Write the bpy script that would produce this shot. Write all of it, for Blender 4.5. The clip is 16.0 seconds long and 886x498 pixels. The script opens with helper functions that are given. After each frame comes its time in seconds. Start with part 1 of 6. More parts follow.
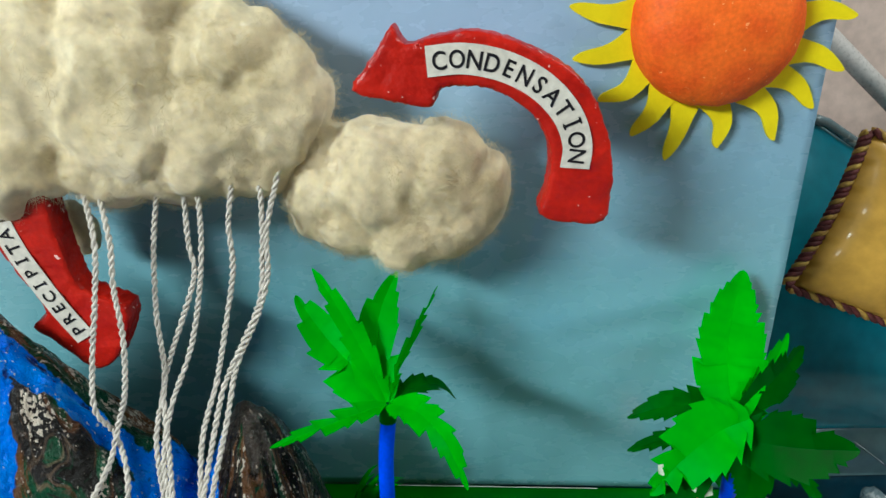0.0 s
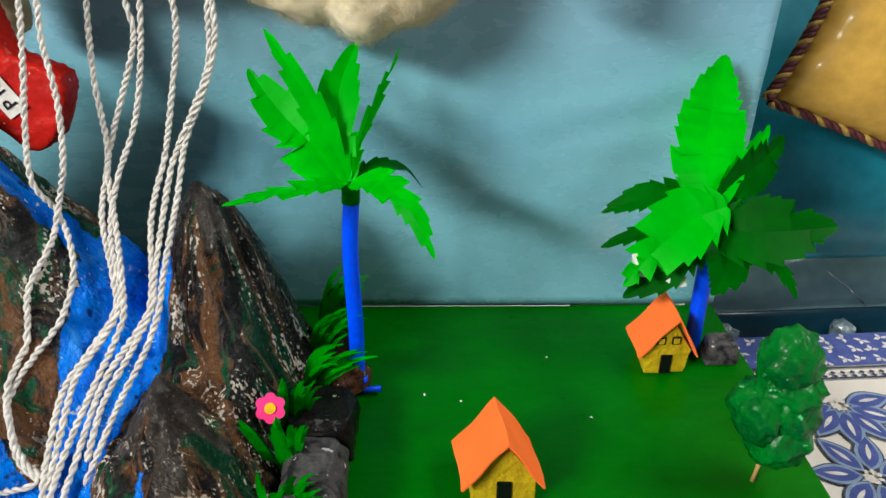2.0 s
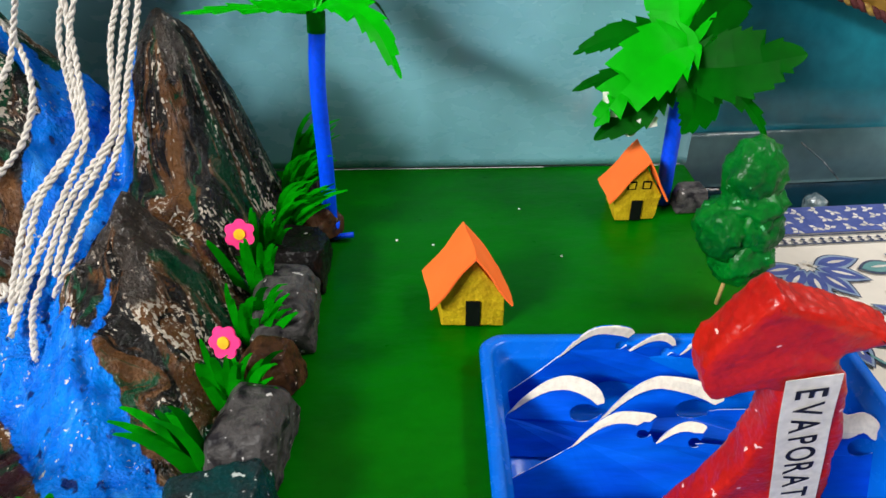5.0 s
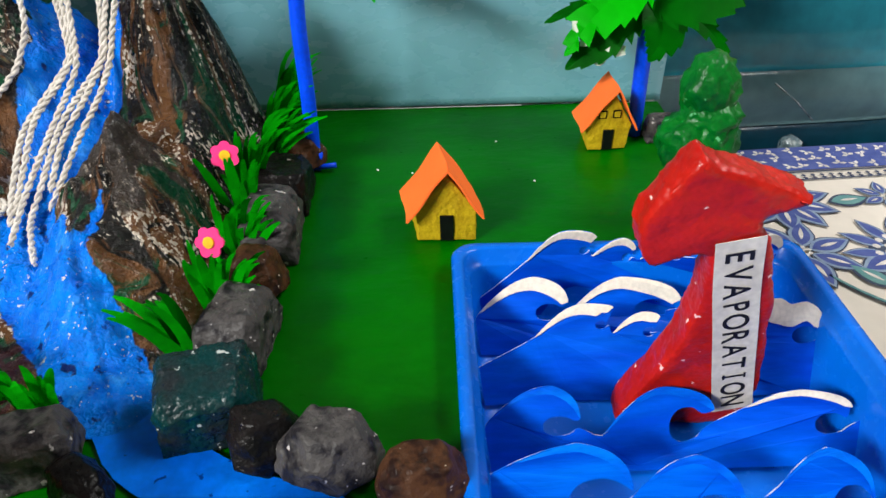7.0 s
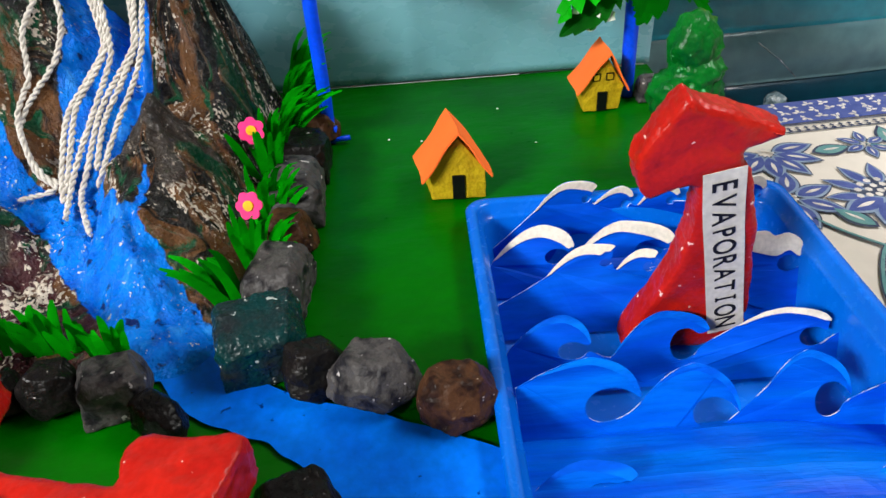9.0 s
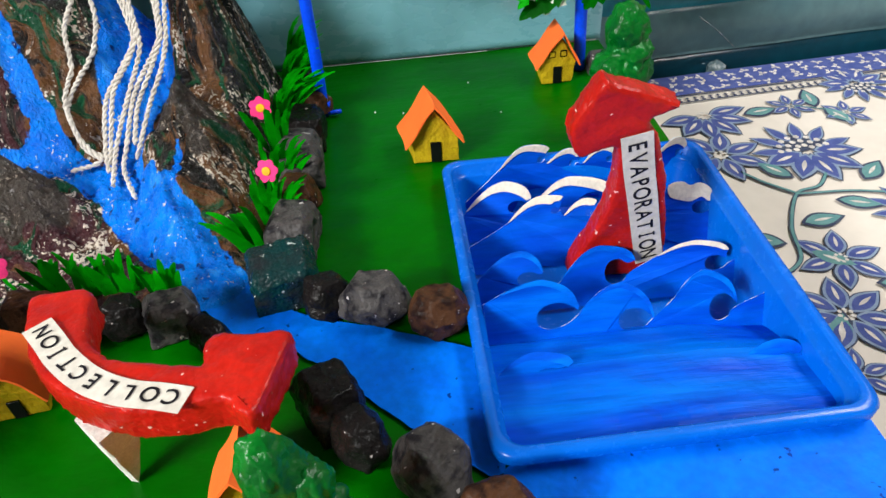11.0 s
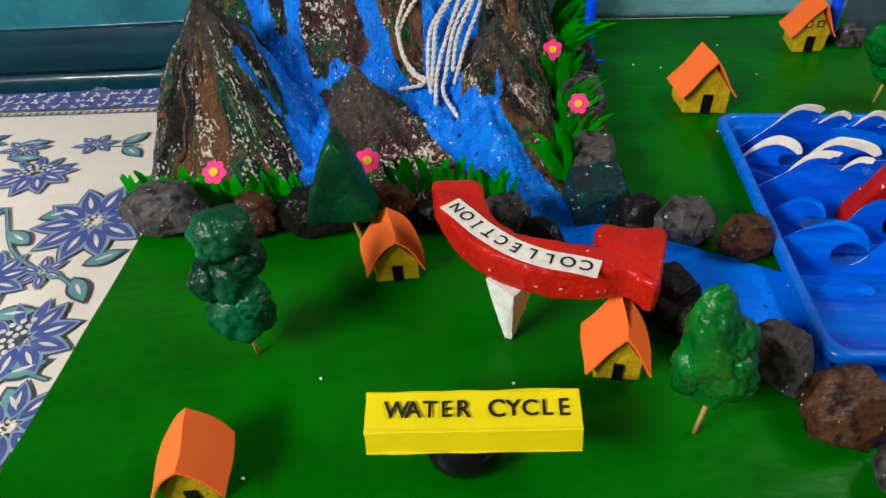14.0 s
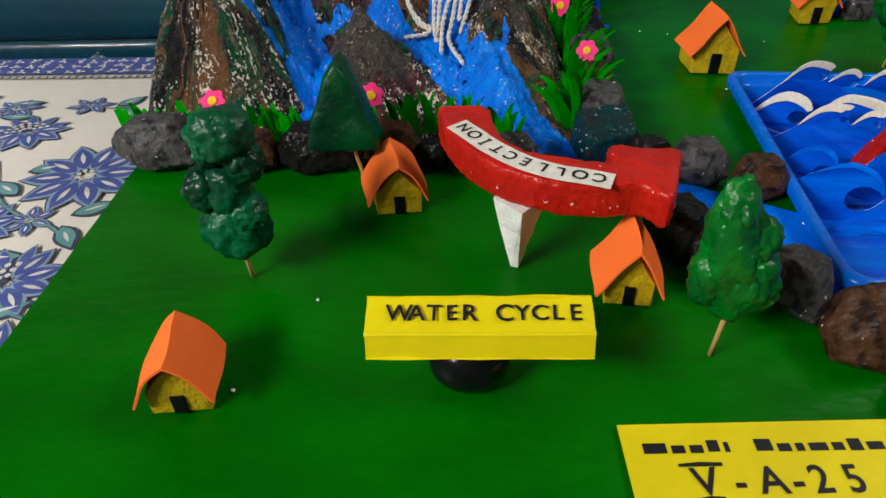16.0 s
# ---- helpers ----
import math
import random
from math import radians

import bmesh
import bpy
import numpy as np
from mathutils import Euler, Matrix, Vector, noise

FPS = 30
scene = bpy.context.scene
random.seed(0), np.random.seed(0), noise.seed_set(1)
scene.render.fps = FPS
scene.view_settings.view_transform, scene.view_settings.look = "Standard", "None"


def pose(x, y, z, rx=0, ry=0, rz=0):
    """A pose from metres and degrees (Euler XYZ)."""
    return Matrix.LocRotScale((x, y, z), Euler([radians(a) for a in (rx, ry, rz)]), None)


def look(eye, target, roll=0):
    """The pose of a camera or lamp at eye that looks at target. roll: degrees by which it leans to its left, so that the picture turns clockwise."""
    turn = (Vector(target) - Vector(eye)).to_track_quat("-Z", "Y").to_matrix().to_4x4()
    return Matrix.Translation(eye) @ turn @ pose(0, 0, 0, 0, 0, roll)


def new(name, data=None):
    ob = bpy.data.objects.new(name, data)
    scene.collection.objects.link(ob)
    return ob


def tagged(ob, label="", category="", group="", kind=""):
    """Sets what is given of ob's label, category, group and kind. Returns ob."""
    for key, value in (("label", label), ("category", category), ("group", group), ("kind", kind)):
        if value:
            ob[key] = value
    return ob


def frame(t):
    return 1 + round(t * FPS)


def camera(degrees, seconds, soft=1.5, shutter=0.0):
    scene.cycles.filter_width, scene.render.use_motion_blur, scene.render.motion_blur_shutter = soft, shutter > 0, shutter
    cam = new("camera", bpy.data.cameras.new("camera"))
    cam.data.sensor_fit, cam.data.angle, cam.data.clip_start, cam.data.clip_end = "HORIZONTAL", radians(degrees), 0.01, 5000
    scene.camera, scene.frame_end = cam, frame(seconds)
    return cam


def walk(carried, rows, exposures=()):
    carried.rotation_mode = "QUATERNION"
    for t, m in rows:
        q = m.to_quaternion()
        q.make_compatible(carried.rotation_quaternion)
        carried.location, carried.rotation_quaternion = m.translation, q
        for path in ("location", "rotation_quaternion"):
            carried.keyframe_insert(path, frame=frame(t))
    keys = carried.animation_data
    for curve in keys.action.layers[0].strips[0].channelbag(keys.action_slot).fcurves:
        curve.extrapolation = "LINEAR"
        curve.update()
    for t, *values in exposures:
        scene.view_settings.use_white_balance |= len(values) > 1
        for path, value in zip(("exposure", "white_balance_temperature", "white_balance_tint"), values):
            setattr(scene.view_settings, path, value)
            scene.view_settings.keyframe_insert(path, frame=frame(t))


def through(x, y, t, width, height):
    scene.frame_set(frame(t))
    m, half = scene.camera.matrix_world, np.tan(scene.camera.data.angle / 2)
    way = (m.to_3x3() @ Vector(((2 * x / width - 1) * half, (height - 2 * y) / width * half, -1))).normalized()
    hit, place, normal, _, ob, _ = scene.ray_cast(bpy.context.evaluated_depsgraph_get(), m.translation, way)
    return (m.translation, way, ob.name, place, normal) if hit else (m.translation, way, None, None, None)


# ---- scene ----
cam = camera(66.3, 16.0)
PATH = [
    (0, (0.04, 0.002, 0.572), (-0.042, 1.849, -0.192), -0.9),
    (0.5, (0.035, -0.011, 0.536), (-0.033, 1.805, -0.298), -1.6),
    (1, (0.042, -0.017, 0.499), (0.001, 1.774, -0.39), -0.9),
    (1.5, (0.046, -0.02, 0.47), (0.012, 1.759, -0.443), -1.1),
    (2, (0.049, -0.022, 0.437), (0.032, 1.736, -0.517), -0.5),
    (2.5, (0.049, -0.023, 0.405), (0.034, 1.729, -0.561), -1.5),
    (3, (0.052, -0.03, 0.387), (0.05, 1.71, -0.6), -1.9),
    (3.5, (0.053, -0.033, 0.366), (0.044, 1.694, -0.644), -1.0),
    (4, (0.06, -0.048, 0.366), (0.08, 1.665, -0.666), -0.3),
    (4.5, (0.063, -0.061, 0.363), (0.081, 1.634, -0.7), -0.3),
    (5, (0.063, -0.071, 0.353), (0.083, 1.605, -0.738), -0.5),
    (5.2, (0.066, -0.074, 0.346), (0.088, 1.591, -0.762), -0.6),
    (7.5, (0.083, -0.144, 0.321), (0.093, 1.494, -0.827), -2.0),
    (8, (0.077, -0.159, 0.315), (0.083, 1.468, -0.849), -2.9),
    (10.5, (0.06, -0.252, 0.391), (0.109, 1.34, -0.818), -5.3),
    (11, (0.06, -0.293, 0.402), (0.133, 1.258, -0.859), -4.5),
    (11.5, (0.038, -0.32, 0.418), (0.104, 1.231, -0.843), -4.4),
    (12, (0.003, -0.334, 0.44), (0.065, 1.217, -0.82), -4.1),
    (12.5, (-0.053, -0.34, 0.459), (-0.076, 1.226, -0.785), -4.1),
    (13, (-0.093, -0.356, 0.465), (-0.156, 1.2, -0.791), -3.8),
    (13.5, (-0.147, -0.379, 0.438), (-0.293, 1.128, -0.868), -3.8),
    (14, (-0.158, -0.395, 0.435), (-0.32, 1.104, -0.88), -3.6),
    (14.5, (-0.161, -0.396, 0.405), (-0.329, 1.077, -0.938), -2.9),
    (15, (-0.162, -0.4, 0.375), (-0.308, 1.084, -0.959), -2.6),
    (15.5, (-0.165, -0.42, 0.366), (-0.258, 1.102, -0.928), -1.4),
    (16, (-0.168, -0.432, 0.359), (-0.309, 1.113, -0.903), -1.6),
]
walk(cam, [(t, look(eye, target, roll)) for t, eye, target, roll in PATH],
     [(0, -0.56, 6100, 0), (1, -0.46, 6150, 2), (2, -0.20, 6400, 8), (5, -0.12, 6500, 10), (8, -0.12, 6500, 10), (11.5, -0.12, 6500, 10), (13, -0.32, 6500, 9), (14, -0.60, 6500, 9), (16, -0.80, 6500, 9)])

# ---- world, lamps ----
world = bpy.data.worlds.new("room_air")
scene.world = world
world.use_nodes = True
world.node_tree.nodes["Background"].inputs[0].default_value = (0.80, 0.88, 1.0, 1)
world.node_tree.nodes["Background"].inputs[1].default_value = 0.01


def area_lamp(name, eye, target, size, size_y, watts, colour):
    data = bpy.data.lights.new(name, "AREA")
    data.shape, data.size, data.size_y, data.energy, data.color = "RECTANGLE", size, size_y, watts, colour
    ob = new(name, data)
    ob.matrix_world = look(eye, target)
    return tagged(ob, "unseen white lamp high in the room", "lamp", kind="structure")


# main lamp: out of view, placed from the fall of the shadows
area_lamp("unseen_lamp", (-2.35, -1.80, 1.92), (-0.05, 0.35, 0.1), 1.3, 0.40, 228, (1.0, 1.0, 0.97))
# fill lamp: added without a known source, to brighten the back and right
area_lamp("unseen_lamp", (1.55, 0.35, 1.90), (0.25, 0.35, 0.0), 1.3, 0.40, 46, (1.0, 1.0, 0.97))


# ---- materials ----
def material(name, colour, rough=0.6, second=None, scale=40.0, detail=4.0, low=0.40, high=0.62, bump=0.0, bump_scale=300.0,
             bead=0.0, bead_scale=260.0, chips=None, chip_scale=160.0, chip_cut=0.70, coat=0.0, metal=0.0, stretch=(1, 1, 1),
             through=0.0, sheen=0.0, specular=0.2, fine_tone=0.12):
    m = bpy.data.materials.new(name)
    m.use_nodes = True
    t = m.node_tree
    n, link = t.nodes, t.links.new
    b = n["Principled BSDF"]
    b.inputs["Roughness"].default_value = rough
    b.inputs["Metallic"].default_value = metal
    b.inputs["Coat Weight"].default_value = coat
    b.inputs["Coat Roughness"].default_value = 0.12
    b.inputs["Sheen Weight"].default_value = sheen
    b.inputs["Specular IOR Level"].default_value = specular
    if through:
        b.inputs["Subsurface Weight"].default_value = through
        b.inputs["Subsurface Radius"].default_value = (0.016, 0.014, 0.010)
    co = n.new("ShaderNodeTexCoord")
    mp = n.new("ShaderNodeMapping")
    mp.inputs["Scale"].default_value = stretch
    link(co.outputs["Object"], mp.inputs["Vector"])
    where = mp.outputs["Vector"]
    second = second or tuple(c * 0.72 for c in colour)
    big = n.new("ShaderNodeTexNoise")
    big.inputs["Scale"].default_value, big.inputs["Detail"].default_value = scale, detail
    link(where, big.inputs["Vector"])
    ramp = n.new("ShaderNodeMapRange")
    ramp.inputs["From Min"].default_value, ramp.inputs["From Max"].default_value = low, high
    link(big.outputs["Fac"], ramp.inputs["Value"])
    mix = n.new("ShaderNodeMix")
    mix.data_type = "RGBA"
    mix.inputs[6].default_value, mix.inputs[7].default_value = (*colour, 1), (*second, 1)
    link(ramp.outputs["Result"], mix.inputs[0])
    out = mix.outputs[2]
    fine = n.new("ShaderNodeTexNoise")
    fine.inputs["Scale"].default_value, fine.inputs["Detail"].default_value = scale * 9, 3
    link(where, fine.inputs["Vector"])
    fr = n.new("ShaderNodeMapRange")
    fr.inputs["From Min"].default_value, fr.inputs["From Max"].default_value = 0.3, 0.7
    fr.inputs["To Min"].default_value, fr.inputs["To Max"].default_value = 1 - fine_tone, 1 + fine_tone * 0.8
    link(fine.outputs["Fac"], fr.inputs["Value"])
    mul = n.new("ShaderNodeVectorMath")
    mul.operation = "SCALE"
    link(out, mul.inputs[0])
    link(fr.outputs["Result"], mul.inputs["Scale"])
    out = mul.outputs["Vector"]
    if chips:
        sp = n.new("ShaderNodeTexNoise")
        sp.inputs["Scale"].default_value, sp.inputs["Detail"].default_value = chip_scale, 2.5
        link(where, sp.inputs["Vector"])
        cut = n.new("ShaderNodeMapRange")
        cut.inputs["From Min"].default_value, cut.inputs["From Max"].default_value = chip_cut, chip_cut + 0.03
        link(sp.outputs["Fac"], cut.inputs["Value"])
        mc = n.new("ShaderNodeMix")
        mc.data_type = "RGBA"
        link(cut.outputs["Result"], mc.inputs[0])
        link(out, mc.inputs[6])
        mc.inputs[7].default_value = (*chips, 1)
        out = mc.outputs[2]
    link(out, b.inputs["Base Color"])
    rr = n.new("ShaderNodeMapRange")
    rr.inputs["To Min"].default_value, rr.inputs["To Max"].default_value = max(0.03, rough - 0.12), min(1, rough + 0.12)
    link(fine.outputs["Fac"], rr.inputs["Value"])
    link(rr.outputs["Result"], b.inputs["Roughness"])
    last = None
    if bump:
        bn = n.new("ShaderNodeTexNoise")
        bn.inputs["Scale"].default_value, bn.inputs["Detail"].default_value = bump_scale, 4
        link(where, bn.inputs["Vector"])
        last = n.new("ShaderNodeBump")
        last.inputs["Strength"].default_value, last.inputs["Distance"].default_value = bump, 0.002
        link(bn.outputs["Fac"], last.inputs["Height"])
    if bead:
        vo = n.new("ShaderNodeTexVoronoi")
        vo.inputs["Scale"].default_value = bead_scale
        link(co.outputs["Object"], vo.inputs["Vector"])
        b2 = n.new("ShaderNodeBump")
        b2.invert = True
        b2.inputs["Strength"].default_value, b2.inputs["Distance"].default_value = bead, 0.0012
        link(vo.outputs["Distance"], b2.inputs["Height"])
        if last:
            link(last.outputs["Normal"], b2.inputs["Normal"])
        last = b2
    if last:
        link(last.outputs["Normal"], b.inputs["Normal"])
    return m


M_BOARD = material("green_chart_paper", (0.0, 0.112, 0.0), 0.33, (0.0, 0.088, 0.0), 8, 3, bump=0.7, bump_scale=30, stretch=(1, 1.8, 1), specular=0.11, fine_tone=0.06)
M_BLUEPAINT = material("blue_poster_paint", (0.0, 0.170, 0.86), 0.45, (0.0, 0.130, 0.76), 18, 3, bump=0.25, bump_scale=120, chips=(0.0, 0.035, 0.25), chip_scale=120, chip_cut=0.695, specular=0.06)
M_FOAM = material("white_foam_block", (0.78, 0.77, 0.72), 0.7, (0.66, 0.64, 0.58), 60, bead=0.5)
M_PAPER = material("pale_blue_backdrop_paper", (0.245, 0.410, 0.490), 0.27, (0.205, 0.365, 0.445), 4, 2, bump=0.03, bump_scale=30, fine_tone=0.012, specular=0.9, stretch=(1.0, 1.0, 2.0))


def reflection_tinted(m, low, high, z0, z1):
    """Tints a material's colour along its height, painting reflected light and colour cast into it."""
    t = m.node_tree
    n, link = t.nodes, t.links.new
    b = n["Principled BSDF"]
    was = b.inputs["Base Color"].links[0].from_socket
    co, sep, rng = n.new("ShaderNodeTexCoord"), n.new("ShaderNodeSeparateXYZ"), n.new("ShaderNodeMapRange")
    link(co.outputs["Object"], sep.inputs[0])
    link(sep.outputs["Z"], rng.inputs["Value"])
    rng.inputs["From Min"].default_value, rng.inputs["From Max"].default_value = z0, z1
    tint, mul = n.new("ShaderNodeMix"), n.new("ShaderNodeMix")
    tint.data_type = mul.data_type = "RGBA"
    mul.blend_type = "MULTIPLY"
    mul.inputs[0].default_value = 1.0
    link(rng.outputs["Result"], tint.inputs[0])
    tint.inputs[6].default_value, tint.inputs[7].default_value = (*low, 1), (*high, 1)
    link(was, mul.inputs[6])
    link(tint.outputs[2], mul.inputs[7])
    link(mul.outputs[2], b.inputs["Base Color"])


# backdrop: greener low, bluer and lighter high, for light reflected by the glossy sheet
reflection_tinted(M_PAPER, (0.74, 1.03, 1.00), (1.35, 1.12, 1.32), 0.26, 0.52)
M_EDGE = material("white_card_edge", (0.75, 0.75, 0.75), 0.7)
M_RED = material("red_painted_foam", (0.50, 0.013, 0.006), 0.34, (0.38, 0.008, 0.005), 26, coat=0.05, bump=0.22, bump_scale=130, bead=0.25, bead_scale=300, chips=(0.85, 0.56, 0.50), chip_scale=130, chip_cut=0.700)
M_LABEL = material("white_label_paper", (0.680, 0.640, 0.570), 0.6, (0.61, 0.57, 0.50), 22, bump=0.15, bump_scale=60)
M_INK = material("black_marker_ink", (0.012, 0.011, 0.015), 0.5)
M_SUN = material("orange_painted_foam", (0.88, 0.150, 0.016), 0.55, (0.78, 0.105, 0.012), 30, bump=0.22, bump_scale=160, bead=0.25, bead_scale=260, chips=(0.95, 0.34, 0.12), chip_scale=200, chip_cut=0.70)
M_RAY = material("yellow_foam_sheet", (0.80, 0.66, 0.004), 0.6, (0.74, 0.60, 0.004), 20, 2, bump=0.1, fine_tone=0.04)
M_COTTON = material("cream_cotton_wool", (0.77, 0.67, 0.47), 0.95, (0.60, 0.51, 0.33), 13, 4, low=0.40, high=0.68, bump=0.10, bump_scale=45, through=0.7, sheen=0.15, specular=0.0)
M_FIBRE = material("loose_cotton_fibre", (0.77, 0.67, 0.46), 0.95, (0.58, 0.49, 0.30), 13, 4, low=0.40, high=0.64, specular=0.0)
M_YARN = material("white_wool_yarn", (0.70, 0.65, 0.59), 0.9, (0.54, 0.50, 0.45), 200, bump=0.5, bump_scale=900, sheen=0.2)
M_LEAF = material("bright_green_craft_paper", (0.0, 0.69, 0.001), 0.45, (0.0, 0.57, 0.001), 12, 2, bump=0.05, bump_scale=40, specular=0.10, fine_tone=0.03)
# shaded copy of the leaf green: the shade is put into this colour
M_LEAFDARK = material("deep_shaded_green_paper", (0.0, 0.19, 0.002), 0.45, (0.0, 0.125, 0.002), 14, 2, bump=0.05, bump_scale=40, specular=0.06, fine_tone=0.04)
M_STRAW = material("blue_straw_paper", (0.0, 0.075, 0.95), 0.38, (0.0, 0.06, 0.80), 30)
M_GRASS = material("grass_green_paper", (0.002, 0.56, 0.003), 0.5, (0.002, 0.42, 0.003), 40, bump=0.05, specular=0.12, fine_tone=0.04)
M_ROOF = material("orange_foam_sheet", (1.0, 0.180, 0.034), 0.62, (1.0, 0.165, 0.030), 30, 2, bump=0.1, bump_scale=500, fine_tone=0.02, specular=0.1)
M_WALLY = material("yellow_painted_foam", (0.54, 0.37, 0.008), 0.6, (0.42, 0.27, 0.006), 60, bump=0.5, bump_scale=220, bead=0.4, chips=(0.26, 0.17, 0.01), chip_scale=240, chip_cut=0.70)
M_BLACK = material("black_gloss_paint", (0.004, 0.004, 0.005), 0.14, (0.007, 0.006, 0.007), 40, bump=0.1, specular=0.25)
M_PINK = material("pink_foam_sheet", (0.90, 0.035, 0.22), 0.6, (0.82, 0.03, 0.19), 60)
M_HEART = material("golden_foam_disc", (0.90, 0.50, 0.01), 0.6)
M_TRAY = material("blue_tray_plastic", (0.0, 0.130, 0.66), 0.25, (0.0, 0.115, 0.60), 12, specular=0.3, fine_tone=0.03)
M_WAVE = material("blue_painted_card", (0.0, 0.120, 0.74), 0.36, (0.0, 0.050, 0.54), 14, 5, low=0.36, high=0.64, bump=0.2, bump_scale=160, stretch=(0.35, 1.7, 1.7), specular=0.12)
M_PALEWAVE = material("pale_blue_brushed_card", (0.0, 0.155, 0.76), 0.36, (0.0, 0.056, 0.54), 13, 7, low=0.38, high=0.60, bump=0.3, bump_scale=160, stretch=(0.25, 2.2, 2.2), specular=0.07)
M_CRESTEDGE = material("light_blue_crest_paint", (0.0, 0.175, 0.80), 0.4, (0.0, 0.085, 0.62), 30, 6, low=0.38, high=0.6, bump=0.2, bump_scale=160, stretch=(0.5, 1.7, 1.7), specular=0.12)
M_CUT = material("pale_cut_card_edge", (0.0, 0.12, 0.66), 0.6, (0.66, 0.70, 0.80), 80, low=0.47, high=0.56)
M_CAP = material("white_card", (0.78, 0.72, 0.61), 0.6, (0.68, 0.63, 0.53), 30)
M_SIGN = material("yellow_chart_paper", (0.70, 0.565, 0.004), 0.45, (0.64, 0.51, 0.004), 15, 2, bump=0.06, bump_scale=60, fine_tone=0.03, specular=0.15)
M_STICK = material("bamboo_stick", (0.52, 0.33, 0.12), 0.6, (0.42, 0.25, 0.08), 80, stretch=(6, 6, 1))
M_BUSH = material("green_painted_foam", (0.0, 0.150, 0.012), 0.34, (0.0, 0.075, 0.010), 30, bump=0.9, bump_scale=95, bead=0.5, bead_scale=210, chips=(0.10, 0.40, 0.16), chip_scale=130, chip_cut=0.70, specular=0.25)
M_BUSHTEAL = material("teal_painted_foam", (0.0, 0.100, 0.034), 0.34, (0.0, 0.020, 0.009), 22, bump=0.9, bump_scale=95, bead=0.5, bead_scale=210, chips=(0.05, 0.34, 0.17), chip_scale=130, chip_cut=0.70, specular=0.25)
M_CONE = material("bottle_green_painted_foam", (0.0, 0.052, 0.012), 0.30, (0.0, 0.022, 0.008), 24, bump=0.4, bump_scale=90, bead=0.25)
M_SGREY = material("grey_painted_stone_foam", (0.066, 0.061, 0.060), 0.42, (0.014, 0.013, 0.016), 95, 5, low=0.47, high=0.63, bump=1.0, bump_scale=190, bead=0.3, bead_scale=240, chips=(0.46, 0.43, 0.42), chip_scale=150, chip_cut=0.685, specular=0.15)
M_SBLACK = material("black_painted_stone_foam", (0.005, 0.005, 0.005), 0.30, (0.010, 0.008, 0.008), 55, bump=0.9, bump_scale=150, bead=0.4, bead_scale=240, chips=(0.34, 0.31, 0.30), chip_scale=170, chip_cut=0.73, specular=0.14)
M_SBROWN = material("brown_painted_stone_foam", (0.062, 0.026, 0.012), 0.42, (0.016, 0.007, 0.005), 95, 5, low=0.47, high=0.63, bump=0.8, bump_scale=160, bead=0.4, bead_scale=240, chips=(0.50, 0.40, 0.33), chip_scale=170, chip_cut=0.695, specular=0.15)
M_STEAL = material("teal_splashed_stone_foam", (0.002, 0.030, 0.031), 0.26, (0.013, 0.017, 0.020), 40, bump=0.8, bump_scale=200, bead=0.5, chips=(0.46, 0.50, 0.48), chip_scale=150, chip_cut=0.68)
M_CLOTH = material("cream_cotton_tablecloth", (0.77, 0.70, 0.62), 0.85, (0.74, 0.67, 0.59), 6, bump=0.08, bump_scale=1100, specular=0.05, fine_tone=0.03)
M_PBLUE = material("indigo_block_print", (0.055, 0.080, 0.27), 0.85, (0.095, 0.125, 0.35), 55, low=0.3, high=0.7, bump=0.1, bump_scale=900)
M_PTEAL = material("teal_block_print", (0.10, 0.26, 0.27), 0.85, (0.17, 0.34, 0.33), 60, low=0.3, high=0.7)
M_PRIM = material("pale_teal_block_print", (0.20, 0.27, 0.42), 0.85, (0.30, 0.38, 0.48), 60, low=0.3, high=0.7)
M_PDARK = material("dark_block_print_line", (0.045, 0.055, 0.105), 0.85, (0.07, 0.085, 0.13), 90)
M_PWHITE = material("unprinted_cloth_fleck", (0.76, 0.71, 0.66), 0.85)
M_SOFATEAL = material("teal_sofa_fabric_under_plastic", (0.024, 0.320, 0.420), 0.36, (0.015, 0.230, 0.320), 6, 3, bump=0.15, bump_scale=22, coat=1.0)
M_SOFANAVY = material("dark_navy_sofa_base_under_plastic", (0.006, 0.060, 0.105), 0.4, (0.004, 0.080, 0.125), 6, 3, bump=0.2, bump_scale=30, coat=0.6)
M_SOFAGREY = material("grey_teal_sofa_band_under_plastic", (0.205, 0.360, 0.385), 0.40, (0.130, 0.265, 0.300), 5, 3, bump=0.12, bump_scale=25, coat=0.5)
M_GOLD = material("golden_satin_cushion", (0.50, 0.29, 0.050), 0.48, (0.40, 0.225, 0.036), 9, 3, bump=0.12, bump_scale=40, coat=0.12)
M_BRAID = material("maroon_braid", (0.115, 0.030, 0.030), 0.6, (0.07, 0.02, 0.02), 120, bump=0.5, bump_scale=500)
M_BRAIDGOLD = material("gold_braid_thread", (0.42, 0.28, 0.06), 0.5, (0.26, 0.15, 0.04), 160)
M_WALL = material("pinkish_wall_paint", (0.62, 0.48, 0.42), 0.8, (0.55, 0.42, 0.37), 4, bump=0.15, bump_scale=150)
# grey of the added walls and ceiling, set by how much light they bounce
M_ROOM = material("unseen_wall_grey", (0.24, 0.24, 0.23), 0.8, (0.21, 0.21, 0.205), 3)
# the tape itself is clear; its white glint is put into the base colour
M_TAPE = material("clear_tape_glint", (0.72, 0.74, 0.66), 0.12, (0.30, 0.52, 0.26), 90, low=0.45, high=0.6, specular=0.5, bump=0.3, bump_scale=90)
M_FLOOR = material("grey_floor_tile", (0.34, 0.32, 0.30), 0.4, (0.28, 0.27, 0.26), 5)
